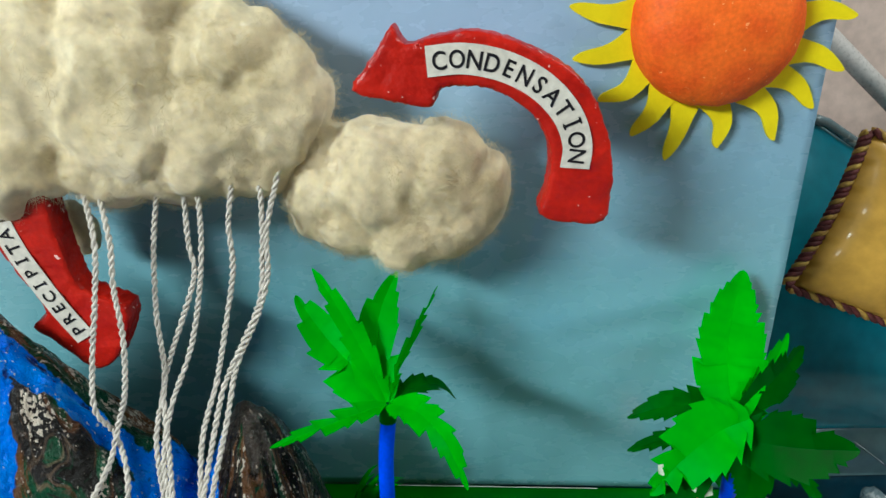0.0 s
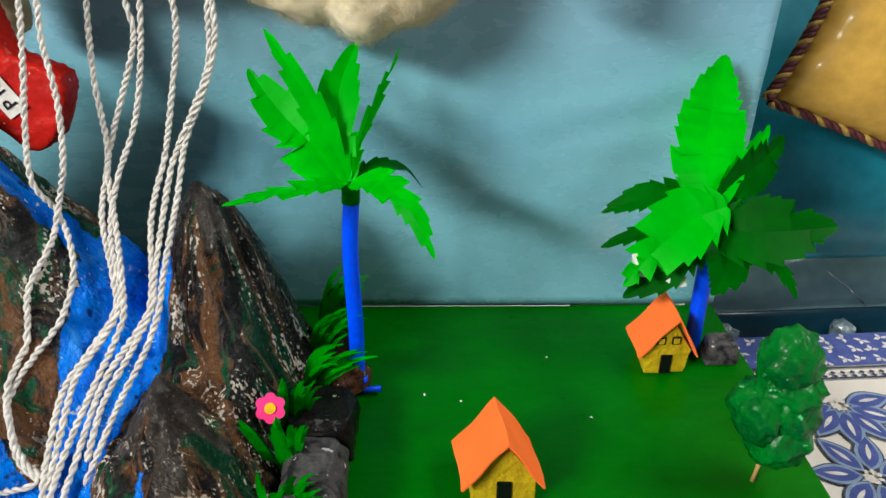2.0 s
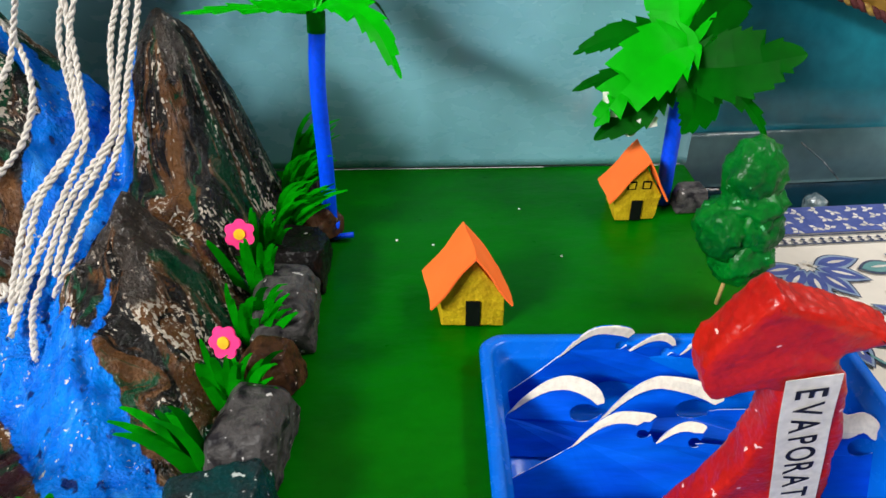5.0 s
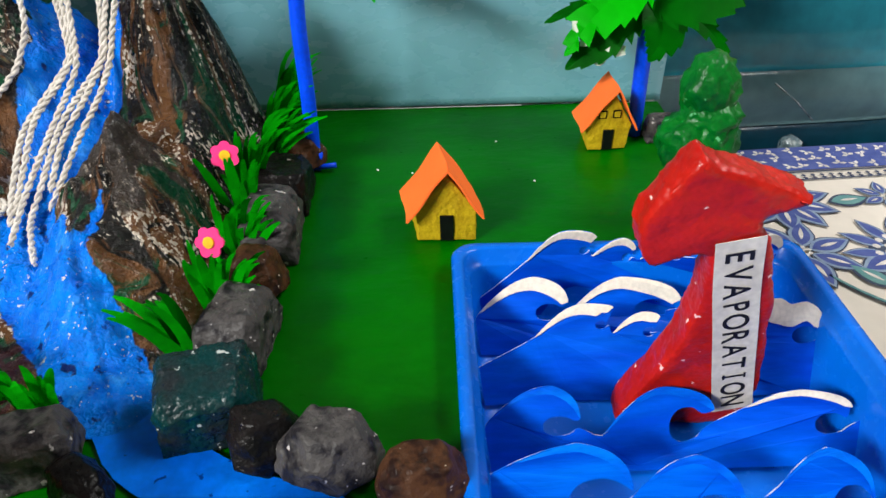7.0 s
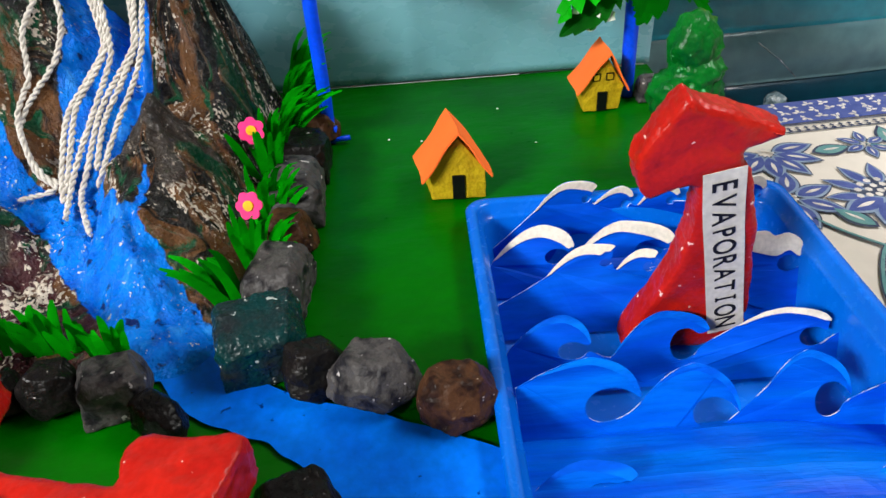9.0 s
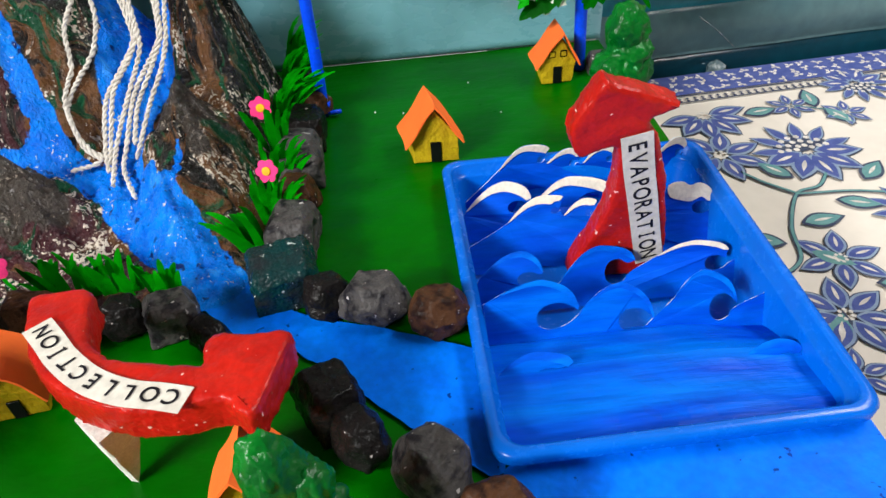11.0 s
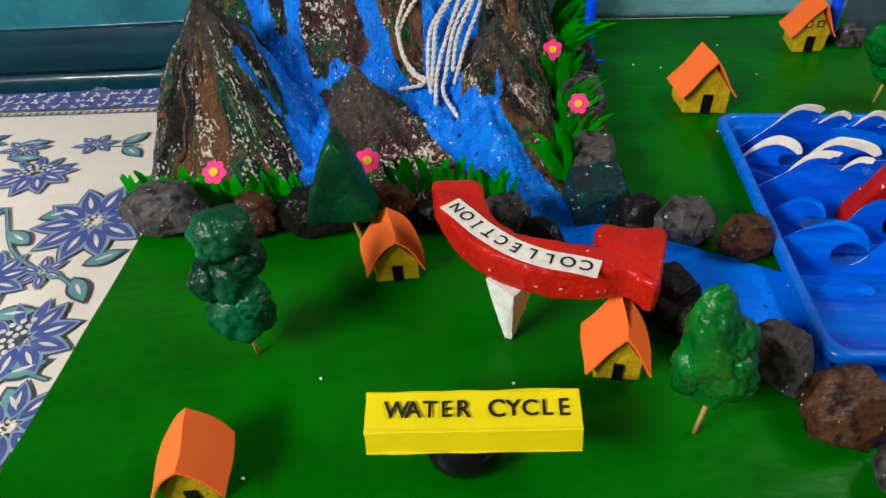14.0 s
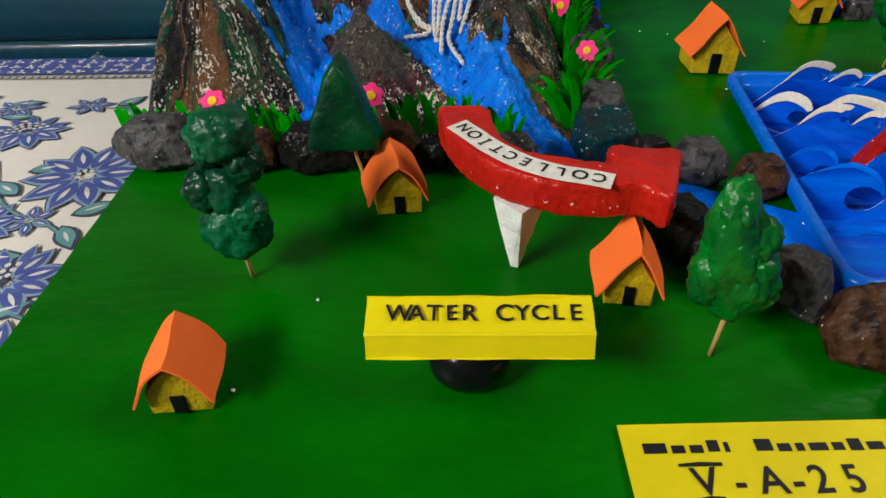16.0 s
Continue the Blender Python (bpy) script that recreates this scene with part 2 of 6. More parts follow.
M_CLEAR = material("crumpled_clear_plastic", (0.12, 0.17, 0.19), 0.10, (0.42, 0.46, 0.46), 60, low=0.52, high=0.66, bump=0.8, bump_scale=120, coat=1.0, specular=0.6)
M_STEEL = material("brushed_steel_tube", (0.58, 0.54, 0.52), 0.3, (0.50, 0.46, 0.44), 20, metal=0.0, specular=0.6, coat=0.4)


# ---- builders ----
def link_mesh(name, bm, mat, smooth=False):
    bmesh.ops.recalc_face_normals(bm, faces=bm.faces)
    me = bpy.data.meshes.new(name)
    bm.to_mesh(me)
    bm.free()
    if smooth:
        me.shade_smooth()
        if smooth == "creased":
            me.set_sharp_from_angle(angle=0.6)
    me.materials.append(mat)
    return new(name, me)


def part(name, bm, mat, parent, label="", smooth=False):
    ob = link_mesh(name, bm, mat, smooth)
    ob.parent = parent
    return tagged(ob, label)


def solid(name, bm, mat, label, category="", kind="", smooth=False, group=""):
    return tagged(link_mesh(name, bm, mat, smooth), label, category, group, kind)


def thing(name, label, category, at=None, group=""):
    ob = new(name)
    ob.matrix_world = at or Matrix()
    return tagged(ob, label, category, group)


def box_bm(x0, x1, y0, y1, z0, z1, bevel=0.0, segments=2):
    bm = bmesh.new()
    bmesh.ops.create_cube(bm, size=1)
    for v in bm.verts:
        v.co = Vector(((x0 + x1) / 2 + v.co.x * (x1 - x0), (y0 + y1) / 2 + v.co.y * (y1 - y0), (z0 + z1) / 2 + v.co.z * (z1 - z0)))
    if bevel:
        bmesh.ops.bevel(bm, geom=bm.edges[:], offset=bevel, segments=segments, affect="EDGES", profile=0.6)
    return bm


def smooth_outline(points, steps=4):
    """A closed outline rounded by Catmull-Rom."""
    n, out = len(points), []
    for i in range(n):
        p0, p1, p2, p3 = (Vector(points[(i + k - 1) % n]) for k in range(4))
        for s in range(steps):
            t = s / steps
            out.append(0.5 * ((2 * p1) + (p2 - p0) * t + (2 * p0 - 5 * p1 + 4 * p2 - p3) * t * t + (3 * p1 - p0 - 3 * p2 + p3) * t ** 3))
    return out


def prism_bm(outline, thick, place=None, bevel=0.0, bm=None):
    """An outline (u, v) pulled along w by thick; place maps (u, v, w) into the thing's space."""
    fresh = bmesh.new()
    lower = [fresh.verts.new((p[0], p[1], 0)) for p in outline]
    face = fresh.faces.new(lower)
    up = bmesh.ops.extrude_face_region(fresh, geom=[face])
    for v in up["geom"]:
        if isinstance(v, bmesh.types.BMVert):
            v.co.z += thick
    bmesh.ops.recalc_face_normals(fresh, faces=fresh.faces)
    if bevel:
        rim = [e for e in fresh.edges if len(e.link_faces) == 2 and e.calc_face_angle(0) > 0.9 and abs(e.verts[0].co.z - e.verts[1].co.z) < 1e-7]
        bmesh.ops.bevel(fresh, geom=rim, offset=bevel, segments=2, affect="EDGES", profile=0.5)
    if place:
        for v in fresh.verts:
            v.co = place(v.co)
    if bm is None:
        return fresh
    me = bpy.data.meshes.new("t")
    fresh.to_mesh(me)
    fresh.free()
    bm.from_mesh(me)
    bpy.data.meshes.remove(me)
    return bm


def roughen(bm, amount, size, seed=0.0):
    bm.normal_update()
    moved = [(v, v.normal * amount * noise.fractal(v.co * size + Vector((seed, seed * 1.7, 0)), 1.0, 2.0, 3)) for v in bm.verts]
    for v, d in moved:
        v.co += d


def cut_fine(bm, length):
    """Splits edges down to about that length, for relief."""
    bmesh.ops.triangulate(bm, faces=bm.faces[:])
    for _ in range(5):
        long = [e for e in bm.edges if e.calc_length() > length]
        if not long:
            break
        bmesh.ops.subdivide_edges(bm, edges=long, cuts=1, use_grid_fill=False)
        bmesh.ops.triangulate(bm, faces=bm.faces[:])


def tube_bm(points, radii, sides=8, bm=None, close=True):
    bm = bm or bmesh.new()
    points = [Vector(p) for p in points]
    rings = []
    for i, p in enumerate(points):
        d = (points[min(i + 1, len(points) - 1)] - points[max(i - 1, 0)]).normalized()
        a = d.orthogonal().normalized() if i == 0 else (a - d * a.dot(d)).normalized()
        b = d.cross(a)
        r = radii[i] if isinstance(radii, (list, tuple)) else radii
        rings.append([bm.verts.new(p + r * (a * math.cos(2 * math.pi * k / sides) + b * math.sin(2 * math.pi * k / sides))) for k in range(sides)])
    for r0, r1 in zip(rings, rings[1:]):
        for k in range(sides):
            bm.faces.new((r0[k], r0[(k + 1) % sides], r1[(k + 1) % sides], r1[k]))
    if close:
        bm.faces.new(rings[0][::-1])
        bm.faces.new(rings[-1])
    return bm


def spline(points, steps=8):
    pts = [Vector(p) for p in points]
    pts = [2 * pts[0] - pts[1], *pts, 2 * pts[-1] - pts[-2]]
    out = []
    for p0, p1, p2, p3 in zip(pts, pts[1:], pts[2:], pts[3:]):
        for s in range(steps):
            t = s / steps
            out.append(0.5 * ((2 * p1) + (p2 - p0) * t + (2 * p0 - 5 * p1 + 4 * p2 - p3) * t * t + (3 * p1 - p0 - 3 * p2 + p3) * t ** 3))
    out.append(pts[-2])
    return out


GLYPHS = {}


def glyph(ch):
    """The flat mesh data of one letter of the built-in font, one unit high, centred across."""
    if ch not in GLYPHS:
        cu = bpy.data.curves.new("t", "FONT")
        cu.body, cu.size, cu.align_x, cu.offset = ch, 1.0, "CENTER", 0.014
        ob = bpy.data.objects.new("t", cu)
        scene.collection.objects.link(ob)
        bpy.context.view_layer.update()
        me = ob.to_mesh()
        GLYPHS[ch] = ([v.co.copy() for v in me.vertices], [tuple(p.vertices) for p in me.polygons])
        ob.to_mesh_clear()
        bpy.data.objects.remove(ob)
        bpy.data.curves.remove(cu)
    return GLYPHS[ch]


def lettering(text, spot, size, wide=1.0):
    """Letters as thin plates; spot(i) gives (origin, right, up, out) of letter i."""
    bm = bmesh.new()
    hand = random.Random(len(text))
    for i, ch in enumerate(text):
        if ch == " ":
            continue
        o, r, u, w = spot(i)
        # written by hand: each letter leans and swells a little
        a, k = hand.uniform(-0.06, 0.06), hand.uniform(0.95, 1.07)
        r, u = (r + u * a) * k, (u - r * a * 0.6) * hand.uniform(0.95, 1.05)
        vs, fs = glyph(ch)
        made = [bm.verts.new(o + r * (v.x * size * wide) + u * ((v.y - 0.35) * size) + w * 0.0004) for v in vs]
        for f in fs:
            bm.faces.new([made[k] for k in f])
        if ch == "I":
            # a capital I is written with a stroke across its head and foot
            for v0 in (0.0, 0.655):
                cross = ((-0.15, v0), (0.15, v0), (0.15, v0 + 0.075), (-0.15, v0 + 0.075))
                bm.faces.new([bm.verts.new(o + r * (a2 * size * wide) + u * ((b2 - 0.35) * size) + w * 0.00046) for a2, b2 in cross])
    return bm

# ---- the room ----
# all but the north wall is unseen, added to close the room for bounce
solid("floor", box_bm(-2.7, 2.7, -2.6, 1.9, -0.92, -0.88), M_FLOOR, "unseen grey tiled room floor", kind="structure")
solid("ceiling", box_bm(-2.7, 2.7, -2.6, 1.9, 2.10, 2.15), M_ROOM, "unseen grey ceiling for bounced light", kind="structure")
solid("wall_north", box_bm(-2.7, 2.7, 1.80, 1.90, -0.88, 2.10), M_WALL, "pinkish beige painted wall", kind="structure")
solid("wall_south", box_bm(-2.7, 2.7, -2.7, -2.6, -0.88, 2.10), M_ROOM, "unseen grey wall for bounced light", kind="structure")
solid("wall_west", box_bm(-2.8, -2.7, -2.6, 1.8, -0.88, 2.10), M_ROOM, "unseen grey wall for bounced light", kind="structure")
solid("wall_east", box_bm(2.7, 2.8, -2.6, 1.8, -0.88, 2.10), M_ROOM, "unseen grey wall for bounced light", kind="structure")

# table with its printed cloth
table = thing("table", "wooden table under a printed cloth", "table", pose(0, 0, -0.135))
part("tabletop", box_bm(-1.40, 1.40, -0.95, 0.64, -0.04, -0.004, 0.004), M_STICK, table)
for lx in (-1.3, 1.3):
    for ly in (-0.85, 0.56):
        part("leg", box_bm(lx - 0.03, lx + 0.03, ly - 0.03, ly + 0.03, -0.745, -0.04, 0.004), M_STICK, table)

CLOTH_Z = -0.13
cloth = thing("tablecloth", "cream cotton tablecloth with indigo and teal floral block print", "tablecloth", pose(0, 0, CLOTH_Z))


def hem(x, y):
    """The far hem runs aslant, along the sofa."""
    return y - 0.0594 * (0.45 - x) * max(0.0, min(1.0, (y - 0.40) / 0.30))


bm = bmesh.new()
bmesh.ops.create_grid(bm, x_segments=90, y_segments=56, size=1)
for v in bm.verts:
    x, y = v.co.x * 1.45, -0.12 + v.co.y * 0.88
    y = hem(x, y)
    v.co = Vector((x, y, -0.0022 + 0.0012 * noise.noise(Vector((x * 5, y * 5, 0)))))
bmesh.ops.solidify(bm, geom=bm.faces[:], thickness=0.0012)
part("cloth_sheet", bm, M_CLOTH, cloth, smooth=True)
PRINT = {"dark": bmesh.new(), "blue": bmesh.new(), "teal": bmesh.new(), "rim": bmesh.new(), "white": bmesh.new()}
LEVEL = {"dark": 0.0004, "rim": 0.0007, "teal": 0.0010, "blue": 0.0010, "white": 0.0013}


def stamp(kind, points):
    bm = PRINT[kind]
    lift = LEVEL[kind] + 0.000012 * (len(bm.faces) % 24)
    vs = [bm.verts.new((p[0], hem(p[0], p[1]), lift)) for p in points]
    try:
        bm.faces.new(vs)
    except ValueError:
        pass


def petal(cx, cy, ang, length, width, kinds=("dark", "blue"), streak=True, start=0.0):
    ca, sa = math.cos(ang), math.sin(ang)

    def blade(s0, l, w, k):
        pts = []
        for i in range(9):
            t = i / 8
            pts.append((s0 + l * t, w * math.sin(math.pi * min(1, t ** 0.85)) * 0.5))
        full = pts + [(u, -q) for u, q in pts[-2:0:-1]]
        stamp(k, [(cx + u * ca - q * sa, cy + u * sa + q * ca) for u, q in full])
    blade(start, length, width, kinds[0])
    if kinds[1] == "blue":
        blade(start + length * 0.03, length * 0.93, width * 0.88, "rim")
        blade(start + length * 0.09, length * 0.80, width * 0.64, "blue")
    else:
        blade(start + length * 0.08, length * 0.82, width * 0.74, kinds[1])
    if streak:
        blade(start + length * 0.28, length * 0.42, width * 0.16, "white")


def bloom(cx, cy, r, turn, petals=6, half=False):
    for i in range(petals):
        a = turn + (math.pi * (i / (petals - 1)) if half else 2 * math.pi * i / petals)
        petal(cx, cy, a, r, r * 0.52, start=r * 0.12)
    for i in range(7):
        a = turn + i * 0.9
        stamp("white", [(cx + r * 0.13 * math.cos(a) + r * 0.05 * math.cos(b), cy + r * 0.13 * math.sin(a) + r * 0.05 * math.sin(b)) for b in (0, 1.26, 2.5, 3.8, 5.0)])


def lotus(cx, cy, r, turn):
    for i in range(5):
        petal(cx, cy, turn + math.pi + 0.25 + i * 0.66, r, r * 0.55, start=r * 0.1)
    for i in range(6):
        petal(cx, cy, turn + 0.15 + i * 0.56, r * 0.75, r * 0.3, streak=False, start=r * 0.35)
    n = 22
    stamp("dark", [(cx + r * 0.62 * math.cos(turn + math.pi * i / n), cy + r * 0.62 * math.sin(turn + math.pi * i / n)) for i in range(n + 1)])
    for row in range(3):
        for i in range(4 + row * 2):
            a = turn + math.pi * (i + 0.5) / (4 + row * 2)
            q = r * (0.18 + 0.16 * row)
            stamp("white", [(cx + q * math.cos(a) + r * 0.065 * math.cos(b), cy + q * math.sin(a) + r * 0.065 * math.sin(b)) for b in (0, 1.05, 2.1, 3.15, 4.2, 5.25)])


def stem(points, w=0.006):
    path = spline([(x, y, 0) for x, y in points], 10)
    for k, ww in (("dark", w), ("teal", w * 0.6)):
        left, right = [], []
        for i, p in enumerate(path):
            d = (path[min(i + 1, len(path) - 1)] - path[max(i - 1, 0)]).normalized()
            s = Vector((-d.y, d.x, 0)) * ww / 2
            left.append(p + s)
            right.append(p - s)
        for i in range(len(path) - 1):
            stamp(k, [left[i], left[i + 1], right[i + 1], right[i]])


def leaf_print(cx, cy, ang, length=0.06, width=0.03):
    petal(cx, cy, ang, length, width, ("dark", "teal"))


# the part of the print that lies beside the model, on its east
bloom(0.504, 0.503, 0.062, 0.3, 7)
bloom(0.525, 0.615, 0.066, 3.3, 6, True)
lotus(0.624, 0.490, 0.072, 0.10)
bloom(0.545, 0.265, 0.050, 0.2, 6)
bloom(0.502, 0.178, 0.055, 0.5, 7)
bloom(0.735, 0.575, 0.034, 0.2, 6)
bloom(0.665, 0.612, 0.034, 0.4, 6)
lotus(0.800, 0.655, 0.055, 3.2)
lotus(0.690, 0.330, 0.060, 1.2)
bloom(0.470, 0.100, 0.034, 0.2, 6)
bloom(0.600, 0.150, 0.060, 0.9, 7)
bloom(0.720, 0.200, 0.060, 0.4, 7)
stem([(0.640, 0.46), (0.600, 0.410), (0.560, 0.395), (0.520, 0.33), (0.500, 0.27), (0.455, 0.24)])
stem([(0.505, 0.47), (0.530, 0.430), (0.560, 0.397)])
stem([(0.560, 0.395), (0.640, 0.388), (0.720, 0.360)])
stem([(0.665, 0.612), (0.695, 0.60), (0.735, 0.575)], 0.004)
for lx, ly, la in ((0.585, 0.605, 0.1), (0.575, 0.430, 2.2), (0.60, 0.375, -0.4), (0.535, 0.335, 0.1), (0.500, 0.300, 2.7), (0.515, 0.285, -0.7), (0.66, 0.41, 0.7), (0.700, 0.600, 1.4), (0.710, 0.597, -1.2), (0.56, 0.22, -0.3), (0.45, 0.20, 2.4), (0.47, 0.135, 1.0), (0.64, 0.10, 0.4)):
    leaf_print(lx, ly, la)
# and on its west
bloom(-0.715, 0.300, 0.078, 0.2, 10)
lotus(-0.862, 0.420, 0.060, 0.5)
bloom(-0.805, 0.530, 0.036, 0.3, 6)
bloom(-0.920, 0.515, 0.040, 0.3, 6)
bloom(-0.735, 0.197, 0.030, 0.8, 6)
lotus(-0.700, 0.085, 0.062, 1.4)
lotus(-0.800, 0.180, 0.055, 2.0)
bloom(-0.650, -0.030, 0.055, 0.2, 8)
bloom(-0.900, 0.300, 0.050, 0.6, 7)
stem([(-0.660, 0.15), (-0.700, 0.185), (-0.735, 0.197), (-0.800, 0.240), (-0.86, 0.33)])
stem([(-0.640, 0.03), (-0.690, 0.040), (-0.730, 0.010), (-0.78, 0.02)])
stem([(-0.805, 0.530), (-0.770, 0.520), (-0.730, 0.525)], 0.004)
for lx, ly, la in ((-0.80, 0.305, 0.4), (-0.93, 0.475, 0.1), (-0.760, 0.525, 1.0), (-0.755, 0.520, -0.8), (-0.690, 0.190, -0.9), (-0.690, 0.210, 0.6), (-0.78, 0.25, 2.6), (-0.70, 0.03, 0.5), (-0.68, 0.02, -0.8), (-0.76, 0.12, 0.2), (-0.66, 0.42, 1.0), (-0.68, 0.47, 0.2)):
    leaf_print(lx, ly, la)
# the print goes on over the rest of the table
spread_rng = random.Random(3)
for gx in range(-8, 9):
    for gy in range(-6, 5):
        x, y = gx * 0.165 + (0.08 if gy % 2 else 0) + spread_rng.uniform(-0.02, 0.02), gy * 0.135 + spread_rng.uniform(-0.02, 0.02)
        beside = -0.96 < x < 0.86 and y > -0.08
        under = -0.62 < x < 0.46 and y > -0.46
        if beside or under or abs(x) > 1.33 or y < -0.92:
            continue
        turn = spread_rng.uniform(0, 6.28)
        if (gx + gy) % 3:
            bloom(x, y, spread_rng.uniform(0.040, 0.062), turn, spread_rng.choice((6, 7, 8)))
        else:
            lotus(x, y, spread_rng.uniform(0.05, 0.065), turn)
        leaf_print(x + 0.07 * math.cos(turn), y + 0.07 * math.sin(turn), turn + 0.5)
        leaf_print(x + 0.07 * math.cos(turn + 2.6), y + 0.07 * math.sin(turn + 2.6), turn + 3.0)
# the border at the far hem: a blue band full of pale flecks between two beaded lines
border_rng = random.Random(5)
for x0, x1 in ((-1.40, -0.45), (0.34, 1.40)):
    steps = 20
    for i in range(steps):
        a, b = x0 + (x1 - x0) * i / steps, x0 + (x1 - x0) * (i + 1) / steps
        stamp("blue", [(a, 0.688), (b, 0.688), (b, 0.756), (a, 0.756)])
        for yy in (0.664, 0.684):
            stamp("dark", [(a, yy - 0.0015), (b, yy - 0.0015), (b, yy + 0.0015), (a, yy + 0.0015)])
    x = x0
    while x < x1:
        for yy in (0.668, 0.6745):
            stamp("dark", [(x + 0.004 * math.cos(b), yy + 0.0035 * math.sin(b)) for b in (0, 1.57, 3.14, 4.71)])
        x += 0.013
    x = x0
    while x < x1:
        for row in range(3):
            fx, fy, fa = x + border_rng.uniform(-0.006, 0.006), 0.699 + row * 0.022 + border_rng.uniform(-0.004, 0.004), border_rng.uniform(0, 3)
            for k in range(3):
                petal_a = fa + k * 1.5
                stamp("white", [(fx + 0.011 * t * math.cos(petal_a) + 0.0032 * s * math.sin(petal_a), fy + 0.011 * t * math.sin(petal_a) - 0.0032 * s * math.cos(petal_a)) for t, s in ((0, 0), (0.5, 1), (1, 0), (0.5, -1))])
        x += 0.026
for k, label in (("dark", ""), ("blue", ""), ("teal", ""), ("rim", ""), ("white", "")):
    mat = {"dark": M_PDARK, "blue": M_PBLUE, "teal": M_PTEAL, "rim": M_PRIM, "white": M_PWHITE}[k]
    tagged(part({"dark": "print_line", "blue": "print_petal", "teal": "print_leaf", "rim": "print_rim", "white": "print_fleck"}[k], PRINT[k], mat, cloth), kind="stuff")

# sofa behind the table, wrapped in clear plastic
sofa = thing("sofa", "teal upholstered sofa wrapped in glossy clear plastic", "sofa", pose(0.45, 0.80, 0, 0, 0, 3.4) @ pose(-0.45, 0, 0))


def smooth_step(a, b, x):
    t = max(0.0, min(1.0, (x - a) / (b - a)))
    return t * t * (3 - 2 * t)


def long_roll(name, profile, mat, label="", wav=0.006, x0=-1.9, x1=1.9):
    """A profile (y, z) carried along x with soft unevenness."""
    bm = bmesh.new()
    xs = [x0 + (x1 - x0) * i / 90 for i in range(91)]
    rows = []
    for x in xs:
        drop = max(0.0, min(0.24, 0.62 * (x - 0.50))) if name == "back_cushion" else 0.0
        rows.append([bm.verts.new((x, y + wav * noise.noise(Vector((x * 4, z * 9, 2.0))), z - drop * smooth_step(0.15, 0.38, z) + 0.5 * wav * noise.noise(Vector((x * 3, z * 7, 5.0))))) for y, z in profile])
    for a, b in zip(rows, rows[1:]):
        for k in range(len(profile) - 1):
            bm.faces.new((a[k], a[k + 1], b[k + 1], b[k]))
    bmesh.ops.solidify(bm, geom=bm.faces[:], thickness=0.01)
    return part(name, bm, mat, sofa, label, smooth=True)


def bulge(y0, z0, z1, depth, n=10):
    return [(y0 - depth * math.sin(math.pi * i / n), z0 + (z1 - z0) * i / n) for i in range(n + 1)]


long_roll("base", [(0.0, -0.87), (-0.01, -0.5), *bulge(-0.012, -0.30, -0.108, 0.012)], M_SOFANAVY)
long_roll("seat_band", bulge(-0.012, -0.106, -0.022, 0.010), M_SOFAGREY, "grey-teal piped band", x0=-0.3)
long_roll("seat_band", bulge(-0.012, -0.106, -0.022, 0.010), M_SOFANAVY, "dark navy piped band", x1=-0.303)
long_roll("back_cushion", [(-0.004, -0.026), (-0.012, -0.012), (0.0, 0.06), (0.025, 0.14), (0.06, 0.22), (0.09, 0.30), (0.14, 0.385), (0.22, 0.405), (0.34, 0.40)], M_SOFATEAL, wav=0.014)
part("back_frame", box_bm(-1.85, 1.85, 0.03, 0.40, -0.86, 0.08, 0.03), M_SOFANAVY, sofa)
# the bright reflection along the folded plastic is modelled as a pale tube
part("plastic_fold_highlight", tube_bm([(0.46, 0.135, 0.392), (0.54, 0.15, 0.368), (0.62, 0.15, 0.318), (0.72, 0.15, 0.250)], 0.0075, 10), M_CLEAR, sofa, "fold of clear plastic with its highlight as a pale tube", smooth=True)
for kx, kz in ((0.612, -0.136), (0.443, -0.140), (-0.898, -0.149)):
    bm = bmesh.new()
    for v in bmesh.ops.create_icosphere(bm, subdivisions=3, radius=0.017)["verts"]:
        v.co = Vector((kx, -0.026, kz)) + v.co * (1 + 0.5 * noise.noise(v.co * 90 + Vector((kx * 9, 0, 0))))
    part("plastic_knot", bm, M_CLEAR, sofa, "knotted bunch of clear plastic")
part("plastic_crease", tube_bm([(0.565, -0.026, -0.036), (0.60, -0.032, -0.062), (0.640, -0.022, -0.098)], 0.0012, 6), M_CLEAR, sofa, "pale crease in the plastic", smooth=True)

# golden cushion leaning on the sofa, braid round its seams
CUSH = pose(0.612, 0.775, 0.240, 80, 0, 0) @ pose(0, 0, 0, 0, 0, -22)
cushion = thing("cushion", "golden satin cushion with maroon braid, under clear plastic", "cushion", CUSH)
bm = bmesh.new()
bmesh.ops.create_grid(bm, x_segments=24, y_segments=24, size=0.155)
top = {}
for v in bm.verts:
    u, w = v.co.x / 0.155, v.co.y / 0.155
    swell = max(0.0, (1 - u * u) * (1 - w * w)) ** 0.45
    v.co.z = 0.045 * swell + 0.004 * noise.noise(Vector((u * 3, w * 3, 1)))
    v.co.x *= 1 - 0.05 * (1 - w * w)
    v.co.y *= (1 - 0.05 * (1 - u * u)) * 0.64
low = bm.copy()
for v in low.verts:
    v.co.z *= -0.8
me = bpy.data.meshes.new("t")
low.to_mesh(me)
low.free()
bm.from_mesh(me)
bmesh.ops.remove_doubles(bm, verts=bm.verts[:], dist=0.0008)
part("cover", bm, M_GOLD, cushion, smooth=True)
